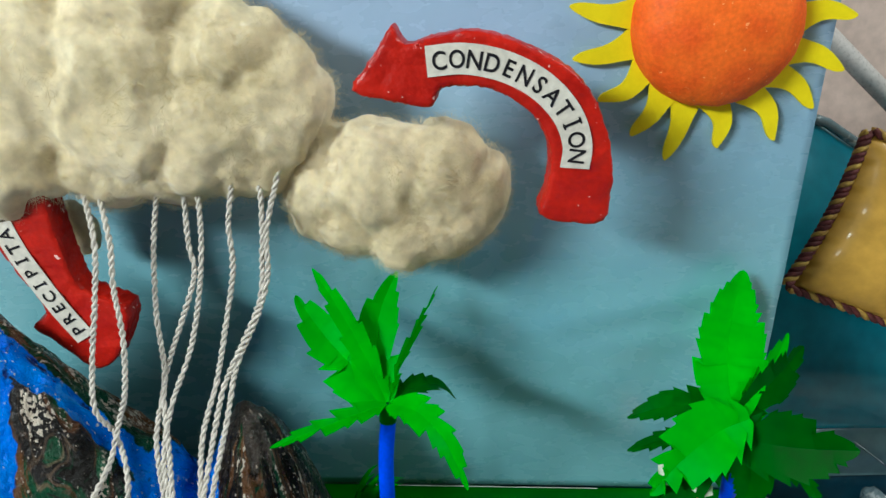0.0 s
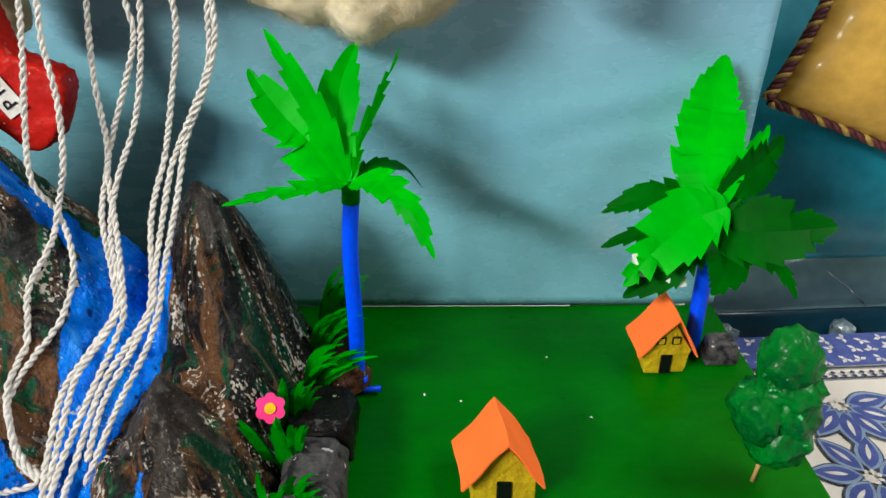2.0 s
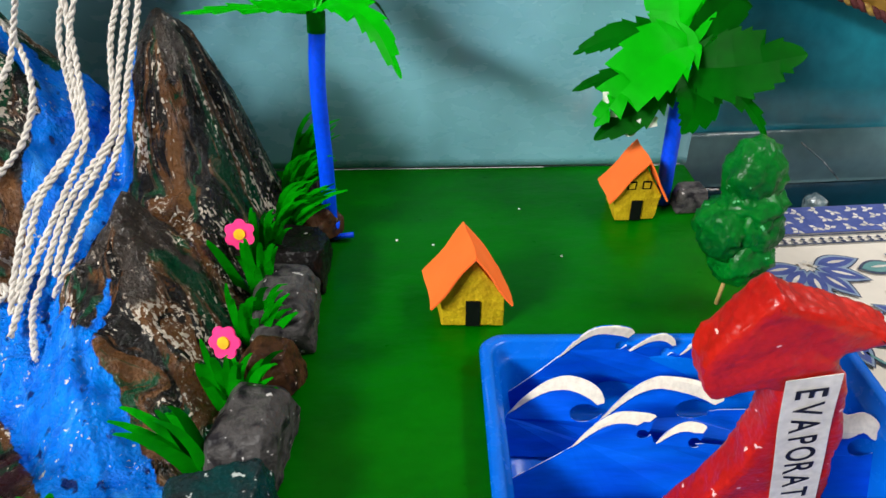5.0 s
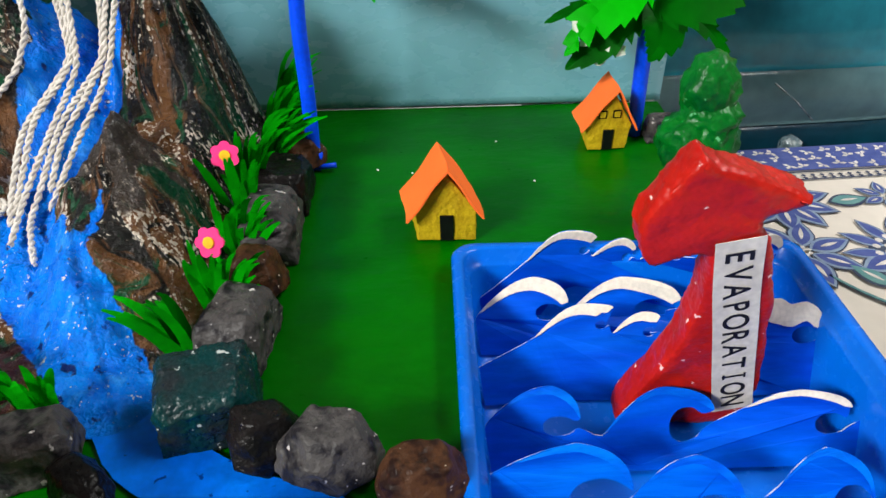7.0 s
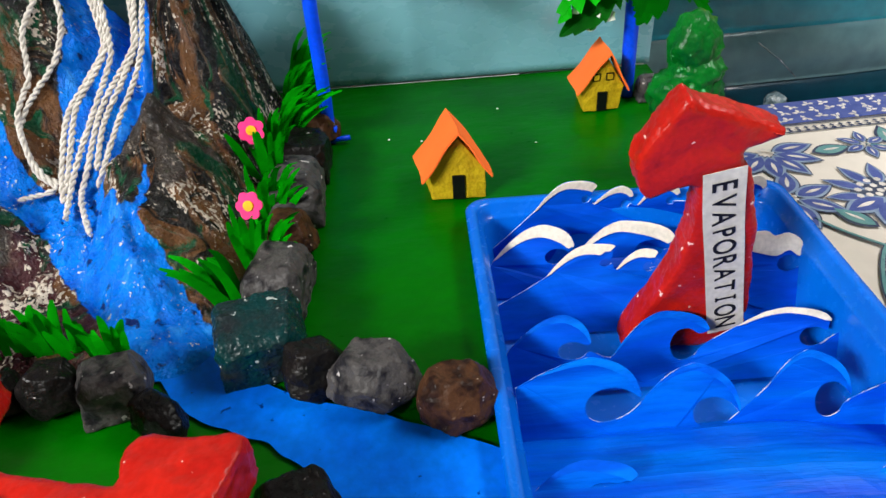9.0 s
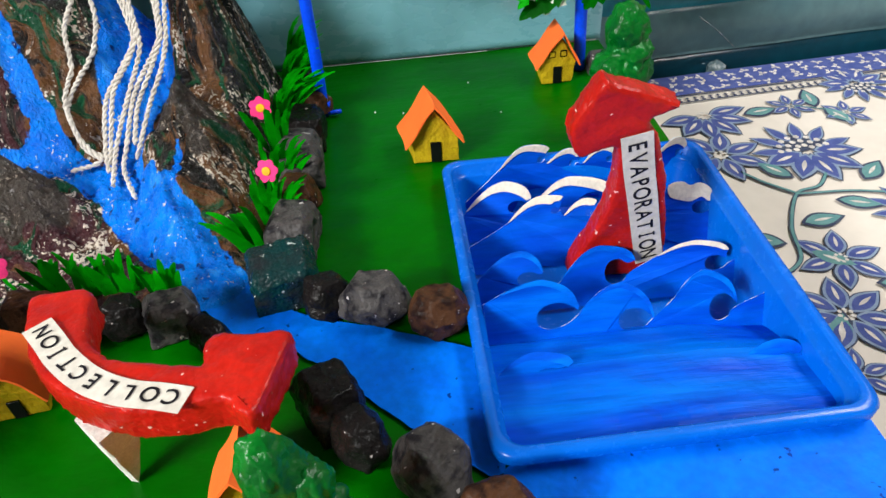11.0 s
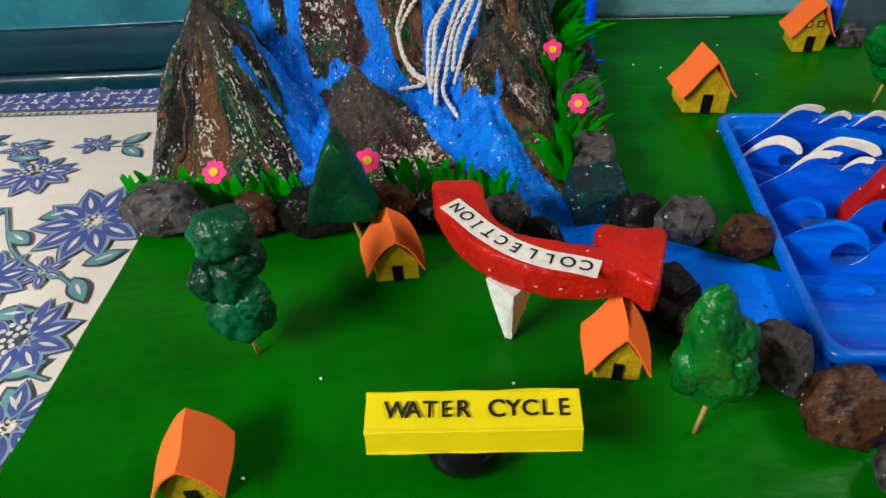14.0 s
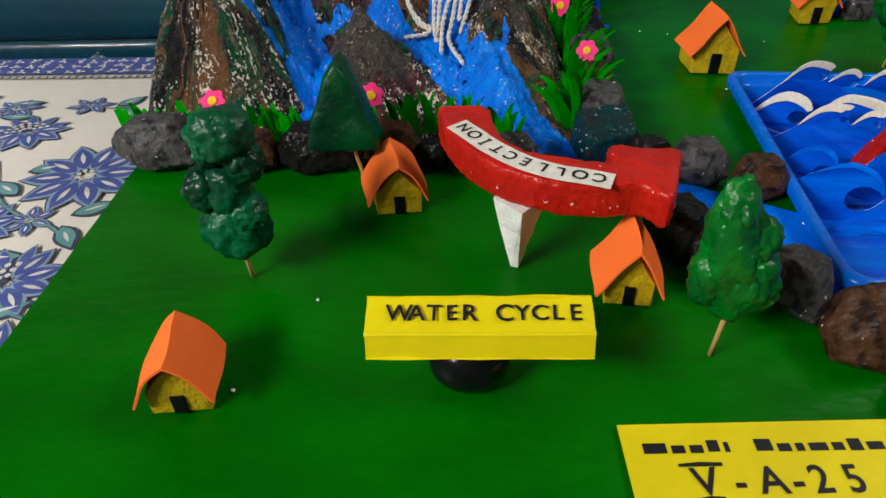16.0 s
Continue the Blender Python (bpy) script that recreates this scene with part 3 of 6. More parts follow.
for side in range(4):
    rot = Matrix.Rotation(math.pi / 2 * side, 3, "Z")
    for ply in range(3):
        pts = []
        for i in range(121):
            s = -0.155 + 0.31 * i / 120
            q = 0.155 * (1 - 0.05 * (1 - (s / 0.155) ** 2))
            a = s * 190 + ply * 2.094
            p = rot @ Vector((s, -q - 0.005 + 0.0040 * math.cos(a), 0.0040 * math.sin(a)))
            pts.append(Vector((p.x, p.y * 0.64, p.z)))
        part("braid", tube_bm(pts, 0.0036, 6), M_BRAIDGOLD if ply == 0 else M_BRAID, cushion, "gold twist of the braid" if ply == 0 else "", smooth=True)

# steel rail against the wall
rail = thing("steel_rail", "brushed steel tube rail leaning behind the sofa", "rail", pose(0.66, 1.26, 0.455))
part("tube", tube_bm([(1.58, 0.05, -1.335), (0.0, 0.0, 0.0), (-0.80, -0.02, 0.70)], 0.017, 20), M_STEEL, rail, smooth=True)

# ---- the model's base ----
solid("model_base", box_bm(-0.505, 0.345, -0.345, 0.635, -0.128, -0.052, 0.003), M_FOAM, "thick white foam base block under the model", "base", "structure")

TRAY = [Vector((0.0925, -0.0435)), Vector((0.359, -0.0415)), Vector((0.369, 0.319)), Vector((0.0935, 0.3235))]


def tray_at(u, v):
    """A place in the tray's plan from -1..1 across and along."""
    a, b = (u + 1) / 2, (v + 1) / 2
    return (TRAY[0] * (1 - a) + TRAY[1] * a) * (1 - b) + (TRAY[3] * (1 - a) + TRAY[2] * a) * b


# the green ground: four slabs round the tray's opening, made as one sheet
bm = bmesh.new()


def ground_z(x, y):
    fold = abs(noise.noise(Vector((x * 13 + y * 9, y * 34 - x * 6, 8.0))))
    return 0.0010 * noise.noise(Vector((x * 9, y * 16, 3.0))) - 0.001 + 0.0014 * max(0.0, 0.22 - fold) * smooth_step(0.05, -0.12, y) * smooth_step(0.0, -0.15, x)


def slab(x0, x1, y0, y1, nx, ny):
    grid = [[bm.verts.new((x0 + (x1 - x0) * i / nx, y0 + (y1 - y0) * j / ny, 0)) for i in range(nx + 1)] for j in range(ny + 1)]
    for j in range(ny):
        for i in range(nx):
            bm.faces.new((grid[j][i], grid[j][i + 1], grid[j + 1][i + 1], grid[j + 1][i]))


HX0, HX1, HY0, HY1 = 0.104, 0.346, -0.034, 0.312
slab(-0.525, HX0, -0.35, HY0, 150, 90)
slab(-0.525, HX0, HY0, HY1, 150, 60)
slab(-0.525, HX0, HY1, 0.645, 150, 40)
slab(HX0, HX1, -0.35, HY0, 28, 90)
slab(HX0, HX1, HY1, 0.645, 28, 40)
slab(HX1, 0.355, -0.35, HY0, 2, 90)
slab(HX1, 0.355, HY1, 0.645, 2, 40)
bmesh.ops.remove_doubles(bm, verts=bm.verts[:], dist=0.0004)
for v in bm.verts:
    v.co.x += -0.018 * max(0, -v.co.x - 0.3) / 0.225 * (v.co.y - 0.05) if v.co.x < -0.3 else 0
    v.co.z = ground_z(v.co.x, v.co.y)
bmesh.ops.recalc_face_normals(bm, faces=bm.faces[:])
if sum(f.normal.z for f in bm.faces) < 0:
    bmesh.ops.reverse_faces(bm, faces=bm.faces[:])
skirt = bmesh.ops.extrude_edge_only(bm, edges=[e for e in bm.edges if e.is_boundary])
for g in skirt["geom"]:
    if isinstance(g, bmesh.types.BMVert):
        g.co.z = -0.050
solid("ground", bm, M_BOARD, "foam board covered with wrinkled dark green paper", "board", "structure", smooth="creased")


def flat_patch(name, outline, z, mat, label, category, kind="structure", cut=0.02):
    bm = bmesh.new()
    ragged = []
    for p, q in zip(outline, outline[1:] + outline[:1]):
        n = max(1, int((Vector(q) - Vector(p)).length / 0.005))
        ragged += [Vector(p).lerp(Vector(q), i / n) for i in range(n)]
    for p in ragged:
        # brushed by hand: the bank wavers, but for the straight sides along the tray and the board
        if p.x < 0.100 or p.y < -0.06 and p.x < 0.20:
            p += Vector((noise.noise(p * 70), noise.noise(p * 70 + Vector((9, 5, 2))), 0)) * 0.0022
    f = bm.faces.new([bm.verts.new((p.x, p.y, 0)) for p in ragged])
    cut_fine(bm, cut)
    for v in bm.verts:
        v.co.z = z + ground_z(v.co.x, v.co.y)
    bmesh.ops.recalc_face_normals(bm, faces=bm.faces[:])
    bmesh.ops.solidify(bm, geom=bm.faces[:], thickness=0.0008)
    return solid(name, bm, mat, label, category, kind)


up_bank = spline([(-0.080, 0.185, 0), (-0.070, 0.150, 0), (-0.020, 0.122, 0), (0.044, 0.096, 0), (0.1035, 0.068, 0)], 5)
low_bank = spline([(0.1035, -0.0335, 0), (0.098, -0.042, 0), (0.080, -0.033, 0), (0.024, 0.020, 0), (-0.039, 0.084, 0), (-0.105, 0.120, 0), (-0.150, 0.180, 0)], 5)
flat_patch("river", up_bank + low_bank, 0.0032, M_BLUEPAINT, "bright blue painted river running into the tray", "river")
shore = spline([(0.100, -0.040, 0), (0.102, -0.080, 0), (0.118, -0.130, 0), (0.130, -0.200, 0), (0.150, -0.345, 0)], 5)
flat_patch("sea_shore", shore + [Vector((0.3545, -0.345, 0)), Vector((0.3545, -0.0345, 0)), Vector((0.108, -0.0345, 0))], 0.0034, M_BLUEPAINT, "bright blue painted shore before the tray", "water")

# pale blue paper backdrop on a card, gently creased
bm = bmesh.new()
NX, NZ = 96, 76


def crease(x, z):
    q = 0.0060 * noise.noise(Vector((x * 4.0, z * 2.2, 1.0))) + 0.0022 * noise.noise(Vector((x * 11 + z * 6, z * 5, 4.0)))
    for cx, cz, dx, dz, deep in ((0.22, 0.24, 0.96, 0.26, 0.0030), (0.10, 0.30, 0.25, 0.97, 0.0022), (-0.14, 0.18, 0.62, 0.78, 0.0035), (0.25, 0.20, 0.98, 0.14, 0.0022), (-0.05, 0.24, 0.45, 0.89, 0.0030), (0.17, 0.16, 0.80, -0.6, 0.0016)):
        across = -(x - cx) * dz + (z - cz) * dx
        along = (x - cx) * dx + (z - cz) * dz
        q += 1.0 * deep * math.exp(-(across / 0.016) ** 2) * math.exp(-(along / 0.13) ** 2)
    return q * min(1.0, z / 0.03)


rows = []
for j in range(NZ + 1):
    z = 0.002 + 0.70 * j / NZ
    left, right = -0.515, 0.357 + 0.008 * z
    rows.append([bm.verts.new((left + (right - left) * i / NX, 0.645 - crease(left + (right - left) * i / NX, z), z)) for i in range(NX + 1)])
for a, b in zip(rows, rows[1:]):
    for i in range(NX):
        bm.faces.new((a[i], a[i + 1], b[i + 1], b[i]))
drop = thing("paper_backdrop", "pale blue creased paper backdrop on white card", "backdrop", Matrix())
drop["kind"] = "structure"
back = bmesh.ops.extrude_face_region(bm, geom=bm.faces[:])
bmesh.ops.translate(bm, verts=[g for g in back["geom"] if isinstance(g, bmesh.types.BMVert)], vec=(0, 0.0008, 0))
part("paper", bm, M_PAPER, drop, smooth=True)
part("card", prism_bm([(-0.510, -0.004), (0.354, -0.004), (0.3595, 0.698), (-0.510, 0.698)], 0.007, lambda c: Vector((c.x, 0.6545 + c.z, c.y))), M_EDGE, drop, "white card behind the paper")
part("hem", box_bm(-0.075, 0.190, 0.6418, 0.6425, 0.0005, 0.0012, 0.0002, 1), M_EDGE, drop, "white lower edge of the paper")
part("side_strut", box_bm(0.322, 0.3265, 0.650, 0.720, -0.05, 0.150), M_EDGE, drop, "white card strut")


# ---- mountains ----
def smoothstep(a, b, x):
    t = max(0.0, min(1.0, (x - a) / (b - a)))
    return t * t * (3 - 2 * t)


PEAKS = [  # x, y, height, reach west, east, south, north, sharpness
    (-0.420, 0.495, 0.375, 0.215, 0.320, 0.235, 0.130, 1.00),
    (-0.160, 0.500, 0.224, 0.085, 0.085, 0.125, 0.120, 1.45),
    (-0.166, 0.372, 0.118, 0.070, 0.086, 0.225, 0.052, 1.15),
    (-0.317, 0.277, 0.108, 0.085, 0.105, 0.090, 0.070, 0.90),
    (-0.466, 0.277, 0.196, 0.122, 0.130, 0.105, 0.130, 1.05),
]


def terrain(x, y):
    warp = 0.010 * noise.noise(Vector((x * 17, y * 17, 7.0)))
    hs = []
    for px, py, h, rw, re, rs, rn, k in PEAKS:
        dx, dy = x + warp - px, y + warp - py
        r = math.hypot(dx / (rw if dx < 0 else re), dy / (rs if dy < 0 else rn))
        hs.append(h * (1 - r ** k) if r < 1.6 else -1.0)
    inside = smoothstep(-0.075, -0.125, x) * smoothstep(-0.545, -0.50, x) * smoothstep(0.120, 0.20, y)
    hs.append((0.018 + 0.40 * max(0.0, min(y, 0.50) - 0.22)) * inside * smoothstep(0.60, 0.53, y) if y > 0.2 else 0.018 * inside)
    top = max(hs)
    s = 0.005
    z = top + s * math.log(sum(math.exp((h - top) / s) for h in hs)) - s * 0.3
    lump = 0.0080 * noise.fractal(Vector((x * 34, y * 34, 1.0)), 0.8, 2.0, 4) + 0.0026 * noise.noise(Vector((x * 130, y * 130, 2.0)))
    k = hs.index(top)
    ridge = 0.0
    if k < 5:
        way, far = math.atan2(y - PEAKS[k][1], x - PEAKS[k][0]), math.hypot(x - PEAKS[k][0], y - PEAKS[k][1])
        ridge = min(1.0, far / 0.05) * (0.0090 * noise.noise(Vector((math.cos(way) * 4.5, math.sin(way) * 4.5, k * 5.0 + far * 5))) + 0.0026 * noise.noise(Vector((math.cos(way) * 11, math.sin(way) * 11, k * 3.0 + far * 9))))
    z = z * smoothstep(-0.572, -0.528, x) - 0.010 * smoothstep(-0.545, -0.572, x)
    edge = smoothstep(0.0, 0.03, z)
    return max(-0.004, z + (lump + ridge) * edge)


STREAMS = [  # half width, then the way in plan
    (0.0085, [(-0.462, 0.470), (-0.452, 0.415), (-0.440, 0.360), (-0.405, 0.318), (-0.378, 0.285)]),
    (0.0085, [(-0.412, 0.460), (-0.402, 0.400), (-0.392, 0.340), (-0.385, 0.300)]),
    (0.0115, [(-0.352, 0.460), (-0.335, 0.415), (-0.312, 0.370), (-0.285, 0.335), (-0.245, 0.305)]),
    (0.0230, [(-0.400, 0.310), (-0.378, 0.280), (-0.366, 0.240)]),
    (0.0110, [(-0.366, 0.250), (-0.364, 0.215), (-0.366, 0.185)]),
    (0.0055, [(-0.428, 0.294), (-0.412, 0.284), (-0.390, 0.270)]),
    (0.0040, [(-0.432, 0.258), (-0.418, 0.252), (-0.398, 0.244)]),
    (0.0045, [(-0.385, 0.296), (-0.350, 0.316), (-0.310, 0.325)]),
    (0.0165, [(-0.300, 0.330), (-0.250, 0.305), (-0.205, 0.268)]),
    (0.0300, [(-0.210, 0.275), (-0.165, 0.225), (-0.115, 0.165), (-0.085, 0.130)]),
    (0.0220, [(-0.232, 0.560), (-0.226, 0.500), (-0.228, 0.430), (-0.228, 0.370), (-0.222, 0.310)]),
    (0.0120, [(-0.200, 0.510), (-0.190, 0.455), (-0.198, 0.410), (-0.222, 0.360)]),
    (0.0120, [(-0.400, 0.485), (-0.330, 0.478), (-0.270, 0.478), (-0.235, 0.470)]),
    (0.0012, [(-0.161, 0.308), (-0.159, 0.285)]),
    (0.0036, [(-0.159, 0.278), (-0.164, 0.258), (-0.170, 0.235)]),
]


def seg_distance(x, y, a, b):
    ux, uy = b[0] - a[0], b[1] - a[1]
    t = max(0.0, min(1.0, ((x - a[0]) * ux + (y - a[1]) * uy) / (ux * ux + uy * uy)))
    return math.hypot(x - a[0] - t * ux, y - a[1] - t * uy)


X0, X1, Y0, Y1, STEP = -0.575, -0.068, 0.150, 0.640, 0.0024
nx, ny = int((X1 - X0) / STEP), int((Y1 - Y0) / STEP)
PAINTS = {"K": (0.009, 0.008, 0.008), "G": (0.001, 0.048, 0.019), "B": (0.130, 0.056, 0.020), "M": (0.052, 0.013, 0.017)}
SECTORS = ("KKGKBGKBGKMBKGBKGK", "KGKBKKKMBBKGKKGKKG", "KKGKBKMKKBBGGBMKBK", "KKGKBKGBMGBGKKGKBK", "KKGKBGKKBBGKGKMKBK")


def streak_paint(x, y):
    """The brush colour at a place: streaks of paint run down from each peak, 20 degrees wide, with ragged sides."""
    k = max(range(5), key=lambda q: PEAKS[q][2] - 1.1 * math.hypot(x - PEAKS[q][0], y - PEAKS[q][1]))
    px, py = PEAKS[k][0], PEAKS[k][1]
    a = math.degrees(math.atan2(x - px, py - y)) + 16 * noise.noise(Vector((x * 38, y * 38, k))) + 9 * noise.noise(Vector((x * 130, y * 130, k)))
    s = ((a + 180) % 360) / 20
    i, f = int(s) % 18, s - int(s)
    w = smoothstep(0.86, 1.0, f)
    p, q = PAINTS[SECTORS[k][i]], PAINTS[SECTORS[k][(i + 1) % 18]]
    return (*(u * (1 - w) + v * w for u, v in zip(p, q)), 1.0)


def flow_at(x, y):
    """Coordinates in which the brush runs down from the nearest peak."""
    k = max(range(5), key=lambda q: PEAKS[q][2] - 1.1 * math.hypot(x - PEAKS[q][0], y - PEAKS[q][1]))
    dx, dy = x - PEAKS[k][0], y - PEAKS[k][1]
    far = math.hypot(dx, dy) + 1e-6
    turn = 0.34 * noise.noise(Vector((x * 22, y * 22, k * 3.0))) + 0.16 * noise.noise(Vector((x * 60, y * 60, k * 5.0)))
    dx, dy = dx * math.cos(turn) - dy * math.sin(turn), dx * math.sin(turn) + dy * math.cos(turn)
    return (dx / far + 7 * k, dy / far + 3 * k, far * 3.2)


coords, blue, grey, faces, paint, flow = [], [], [], [], [], []
for j in range(ny + 1):
    for i in range(nx + 1):
        x, y = X0 + (X1 - X0) * i / nx, Y0 + (Y1 - Y0) * j / ny
        z = terrain(x, y)
        wob = 0.004 * noise.noise(Vector((x * 60, y * 60, 9.0))) + 0.003 * noise.noise(Vector((x * 160, y * 90, 6.0)))
        near = min(min(seg_distance(x, y, a, b) for a, b in zip(w, w[1:])) - h for h, w in STREAMS) + wob
        b = 1 - smoothstep(-0.002, 0.0025, near)
        coords.append((x, y, z - 0.0030 * b))
        blue.append(b)
        paint.append(streak_paint(x, y))
        flow.append(flow_at(x, y))
        g = 0.0
        for q, (px, py, h, rw, re, rs, rn, k) in enumerate(PEAKS[1:]):
            dx, dy = x - px, y - py
            r = math.hypot(dx / (rw if dx < 0 else re), dy / (rs if dy < 0 else rn) * (1.0 if q != 1 else 1.6))
            g = max(g, 1 - smoothstep(0.0, 0.12, r - (0.22, 0.38, 0.42, 0.22)[q] + 0.34 * noise.noise(Vector((flow[-1][0] * 3.5, flow[-1][1] * 3.5, flow[-1][2] * 2.0)))))
        grey.append(g)
for j in range(ny):
    for i in range(nx):
        k = j * (nx + 1) + i
        if max(coords[q][2] for q in (k, k + 1, k + nx + 1, k + nx + 2)) > -0.0035:
            faces.append((k, k + 1, k + nx + 2, k + nx + 1))


def range_part(name, chosen, parent, mat, label=""):
    """One part of the range: the chosen faces with their own vertices and paint values."""
    used = sorted({k for f in chosen for k in f})
    to = {k: i for i, k in enumerate(used)}
    me = bpy.data.meshes.new(name)
    me.from_pydata([coords[k] for k in used], [], [tuple(to[k] for k in f) for f in chosen])
    for nm, vals in (("stream", blue), ("cap", grey)):
        at = me.attributes.new(nm, "FLOAT", "POINT")
        at.data.foreach_set("value", np.array([vals[k] for k in used], dtype=np.float32))
    at = me.attributes.new("paint", "FLOAT_COLOR", "POINT")
    at.data.foreach_set("color", np.array([paint[k] for k in used], dtype=np.float32).ravel())
    at = me.attributes.new("flow", "FLOAT_VECTOR", "POINT")
    at.data.foreach_set("vector", np.array([flow[k] for k in used], dtype=np.float32).ravel())
    me.shade_smooth()
    me.materials.append(mat)
    ob = new(name, me)
    ob.parent = parent
    return tagged(ob, label)


def mountain_material():
    m = bpy.data.materials.new("painted_plaster_mountain")
    m.use_nodes = True
    t = m.node_tree
    n, link = t.nodes, t.links.new
    b = n["Principled BSDF"]
    co = n.new("ShaderNodeTexCoord")

    def noise_tex(scale, detail, stretch=(1, 1, 1), shift=0.0):
        mp = n.new("ShaderNodeMapping")
        mp.inputs["Scale"].default_value = stretch
        mp.inputs["Location"].default_value = (shift, shift, shift)
        link(co.outputs["Object"], mp.inputs["Vector"])
        x = n.new("ShaderNodeTexNoise")
        x.inputs["Scale"].default_value, x.inputs["Detail"].default_value = scale, detail
        link(mp.outputs["Vector"], x.inputs["Vector"])
        return x.outputs["Fac"]

    def ranged(v, a, c, lo=0.0, hi=1.0):
        r = n.new("ShaderNodeMapRange")
        r.inputs["From Min"].default_value, r.inputs["From Max"].default_value = a, c
        r.inputs["To Min"].default_value, r.inputs["To Max"].default_value = lo, hi
        link(v, r.inputs["Value"])
        return r.outputs["Result"]

    def mixed(f, a, c):
        x = n.new("ShaderNodeMix")
        x.data_type = "RGBA"
        link(f, x.inputs[0])
        for slot, val in ((6, a), (7, c)):
            if isinstance(val, tuple):
                x.inputs[slot].default_value = (*val, 1)
            else:
                link(val, x.inputs[slot])
        return x.outputs[2]

    def attr(name):
        a = n.new("ShaderNodeAttribute")
        a.attribute_name = name
        return a.outputs["Fac"]

    runs = n.new("ShaderNodeAttribute")
    runs.attribute_name = "flow"

    def streaks(scale, detail, shift, rough=0.62, long=1.0):
        """Noise drawn out down the slopes."""
        mp = n.new("ShaderNodeMapping")
        mp.inputs["Location"].default_value = (shift, shift * 1.3, shift * 0.7)
        mp.inputs["Scale"].default_value = (1, 1, long)
        link(runs.outputs["Vector"], mp.inputs["Vector"])
        x = n.new("ShaderNodeTexNoise")
        x.inputs["Scale"].default_value, x.inputs["Detail"].default_value, x.inputs["Roughness"].default_value = scale, detail, rough
        link(mp.outputs["Vector"], x.inputs["Vector"])
        return x.outputs["Fac"]

    def both(a, c, how="MULTIPLY"):
        x = n.new("ShaderNodeMath")
        x.operation = how
        link(a, x.inputs[0])
        link(c, x.inputs[1])
        return x.outputs[0]

    brush = n.new("ShaderNodeAttribute")
    brush.attribute_name = "paint"
    col = brush.outputs["Color"]
    col = mixed(ranged(streaks(4.6, 10, 3.1, 0.66), 0.53, 0.56), col, (0.006, 0.0052, 0.005))
    col = mixed(ranged(streaks(5.4, 10, 5.3, 0.66), 0.585, 0.62), col, (0.110, 0.048, 0.021))
    col = mixed(ranged(streaks(4.8, 10, 8.7, 0.66), 0.56, 0.59), col, (0.001, 0.058, 0.022))
    col = mixed(ranged(streaks(19, 6, 1.7, long=0.6), 0.58, 0.68, 0.0, 0.7), col, (0.20, 0.130, 0.080))
    # bare plaster shows where the brush skipped over the rough ground
    rough_ground = noise_tex(340, 7, (1.0, 1.0, 0.6))
    hgt = n.new("ShaderNodeMath")
    hgt.operation = "MULTIPLY_ADD"
    link(streaks(13, 6, 4.4, 0.7), hgt.inputs[0])
    hgt.inputs[1].default_value = 0.9
    link(rough_ground, hgt.inputs[2])
    patch = ranged(streaks(4.4, 6, 1.3, long=1.6), 0.475, 0.63)
    chip = both(ranged(both(hgt.outputs[0], ranged(patch, 0, 1, 0.0, 0.135), "ADD"), 1.112, 1.137), ranged(patch, 0.0, 0.15))
    cap = attr("cap")
    col = mixed(chip, col, mixed(noise_tex(200, 2), (0.80, 0.73, 0.64), (0.48, 0.39, 0.30)))
    top_paint = mixed(streaks(5, 5, 2.2), (0.072, 0.057, 0.047), (0.030, 0.024, 0.021))
    top_paint = mixed(ranged(hgt.outputs[0], 1.11, 1.15), top_paint, (0.30, 0.25, 0.21))
    col = mixed(ranged(cap, 0.35, 0.65), col, top_paint)
    st = attr("stream")
    water = mixed(ranged(noise_tex(60, 4, (1, 1, 0.5)), 0.35, 0.70), (0.0, 0.215, 0.86), (0.0, 0.110, 0.66))
    water = mixed(ranged(streaks(9, 6, 4.4), 0.58, 0.72, 0.0, 0.8), water, (0.05, 0.33, 0.88))
    water = mixed(ranged(noise_tex(75, 5, (1.3, 1.3, 0.4), 7.4), 0.62, 0.68), water, (0.003, 0.020, 0.14))
    water = mixed(ranged(hgt.outputs[0], 1.145, 1.18), water, (0.58, 0.60, 0.62))
    edge = n.new("ShaderNodeMath")
    edge.operation = "ADD"
    link(st, edge.inputs[0])
    link(ranged(noise_tex(130, 4), 0.3, 0.7, -0.33, 0.33), edge.inputs[1])
    col = mixed(ranged(edge.outputs[0], 0.40, 0.60), col, water)
    link(col, b.inputs["Base Color"])
    link(ranged(noise_tex(90, 3), 0.3, 0.7, 0.14, 0.40), b.inputs["Roughness"])
    link(ranged(st, 0.3, 0.7, 0.34, 0.14), b.inputs["Specular IOR Level"])
    bp = n.new("ShaderNodeBump")
    bp.inputs["Distance"].default_value = 0.006
    link(ranged(st, 0.0, 1.0, 1.0, 0.75), bp.inputs["Strength"])
    link(hgt.outputs[0], bp.inputs["Height"])
    link(bp.outputs["Normal"], b.inputs["Normal"])
    return m


mountain = thing("mountain_range", "brown, green and black painted plaster mountains with blue streams", "mountain", Matrix())
M_MOUNTAIN = mountain_material()
wet = [f for f in faces if sum(blue[k] for k in f) > 2.4]
nearest = lambda f: min(range(5), key=lambda q: math.hypot(coords[f[0]][0] - PEAKS[q][0], coords[f[0]][1] - PEAKS[q][1]) / (PEAKS[q][2] + 0.10))
home = [nearest(f) for f in faces]
for q, label in enumerate(("tall back peak", "rounded peak with a grey top", "low grey-topped front peak", "small grey cone peak", "pointed west peak")):
    range_part("peak", [f for f, h in zip(faces, home) if h == q], mountain, M_MOUNTAIN, label)
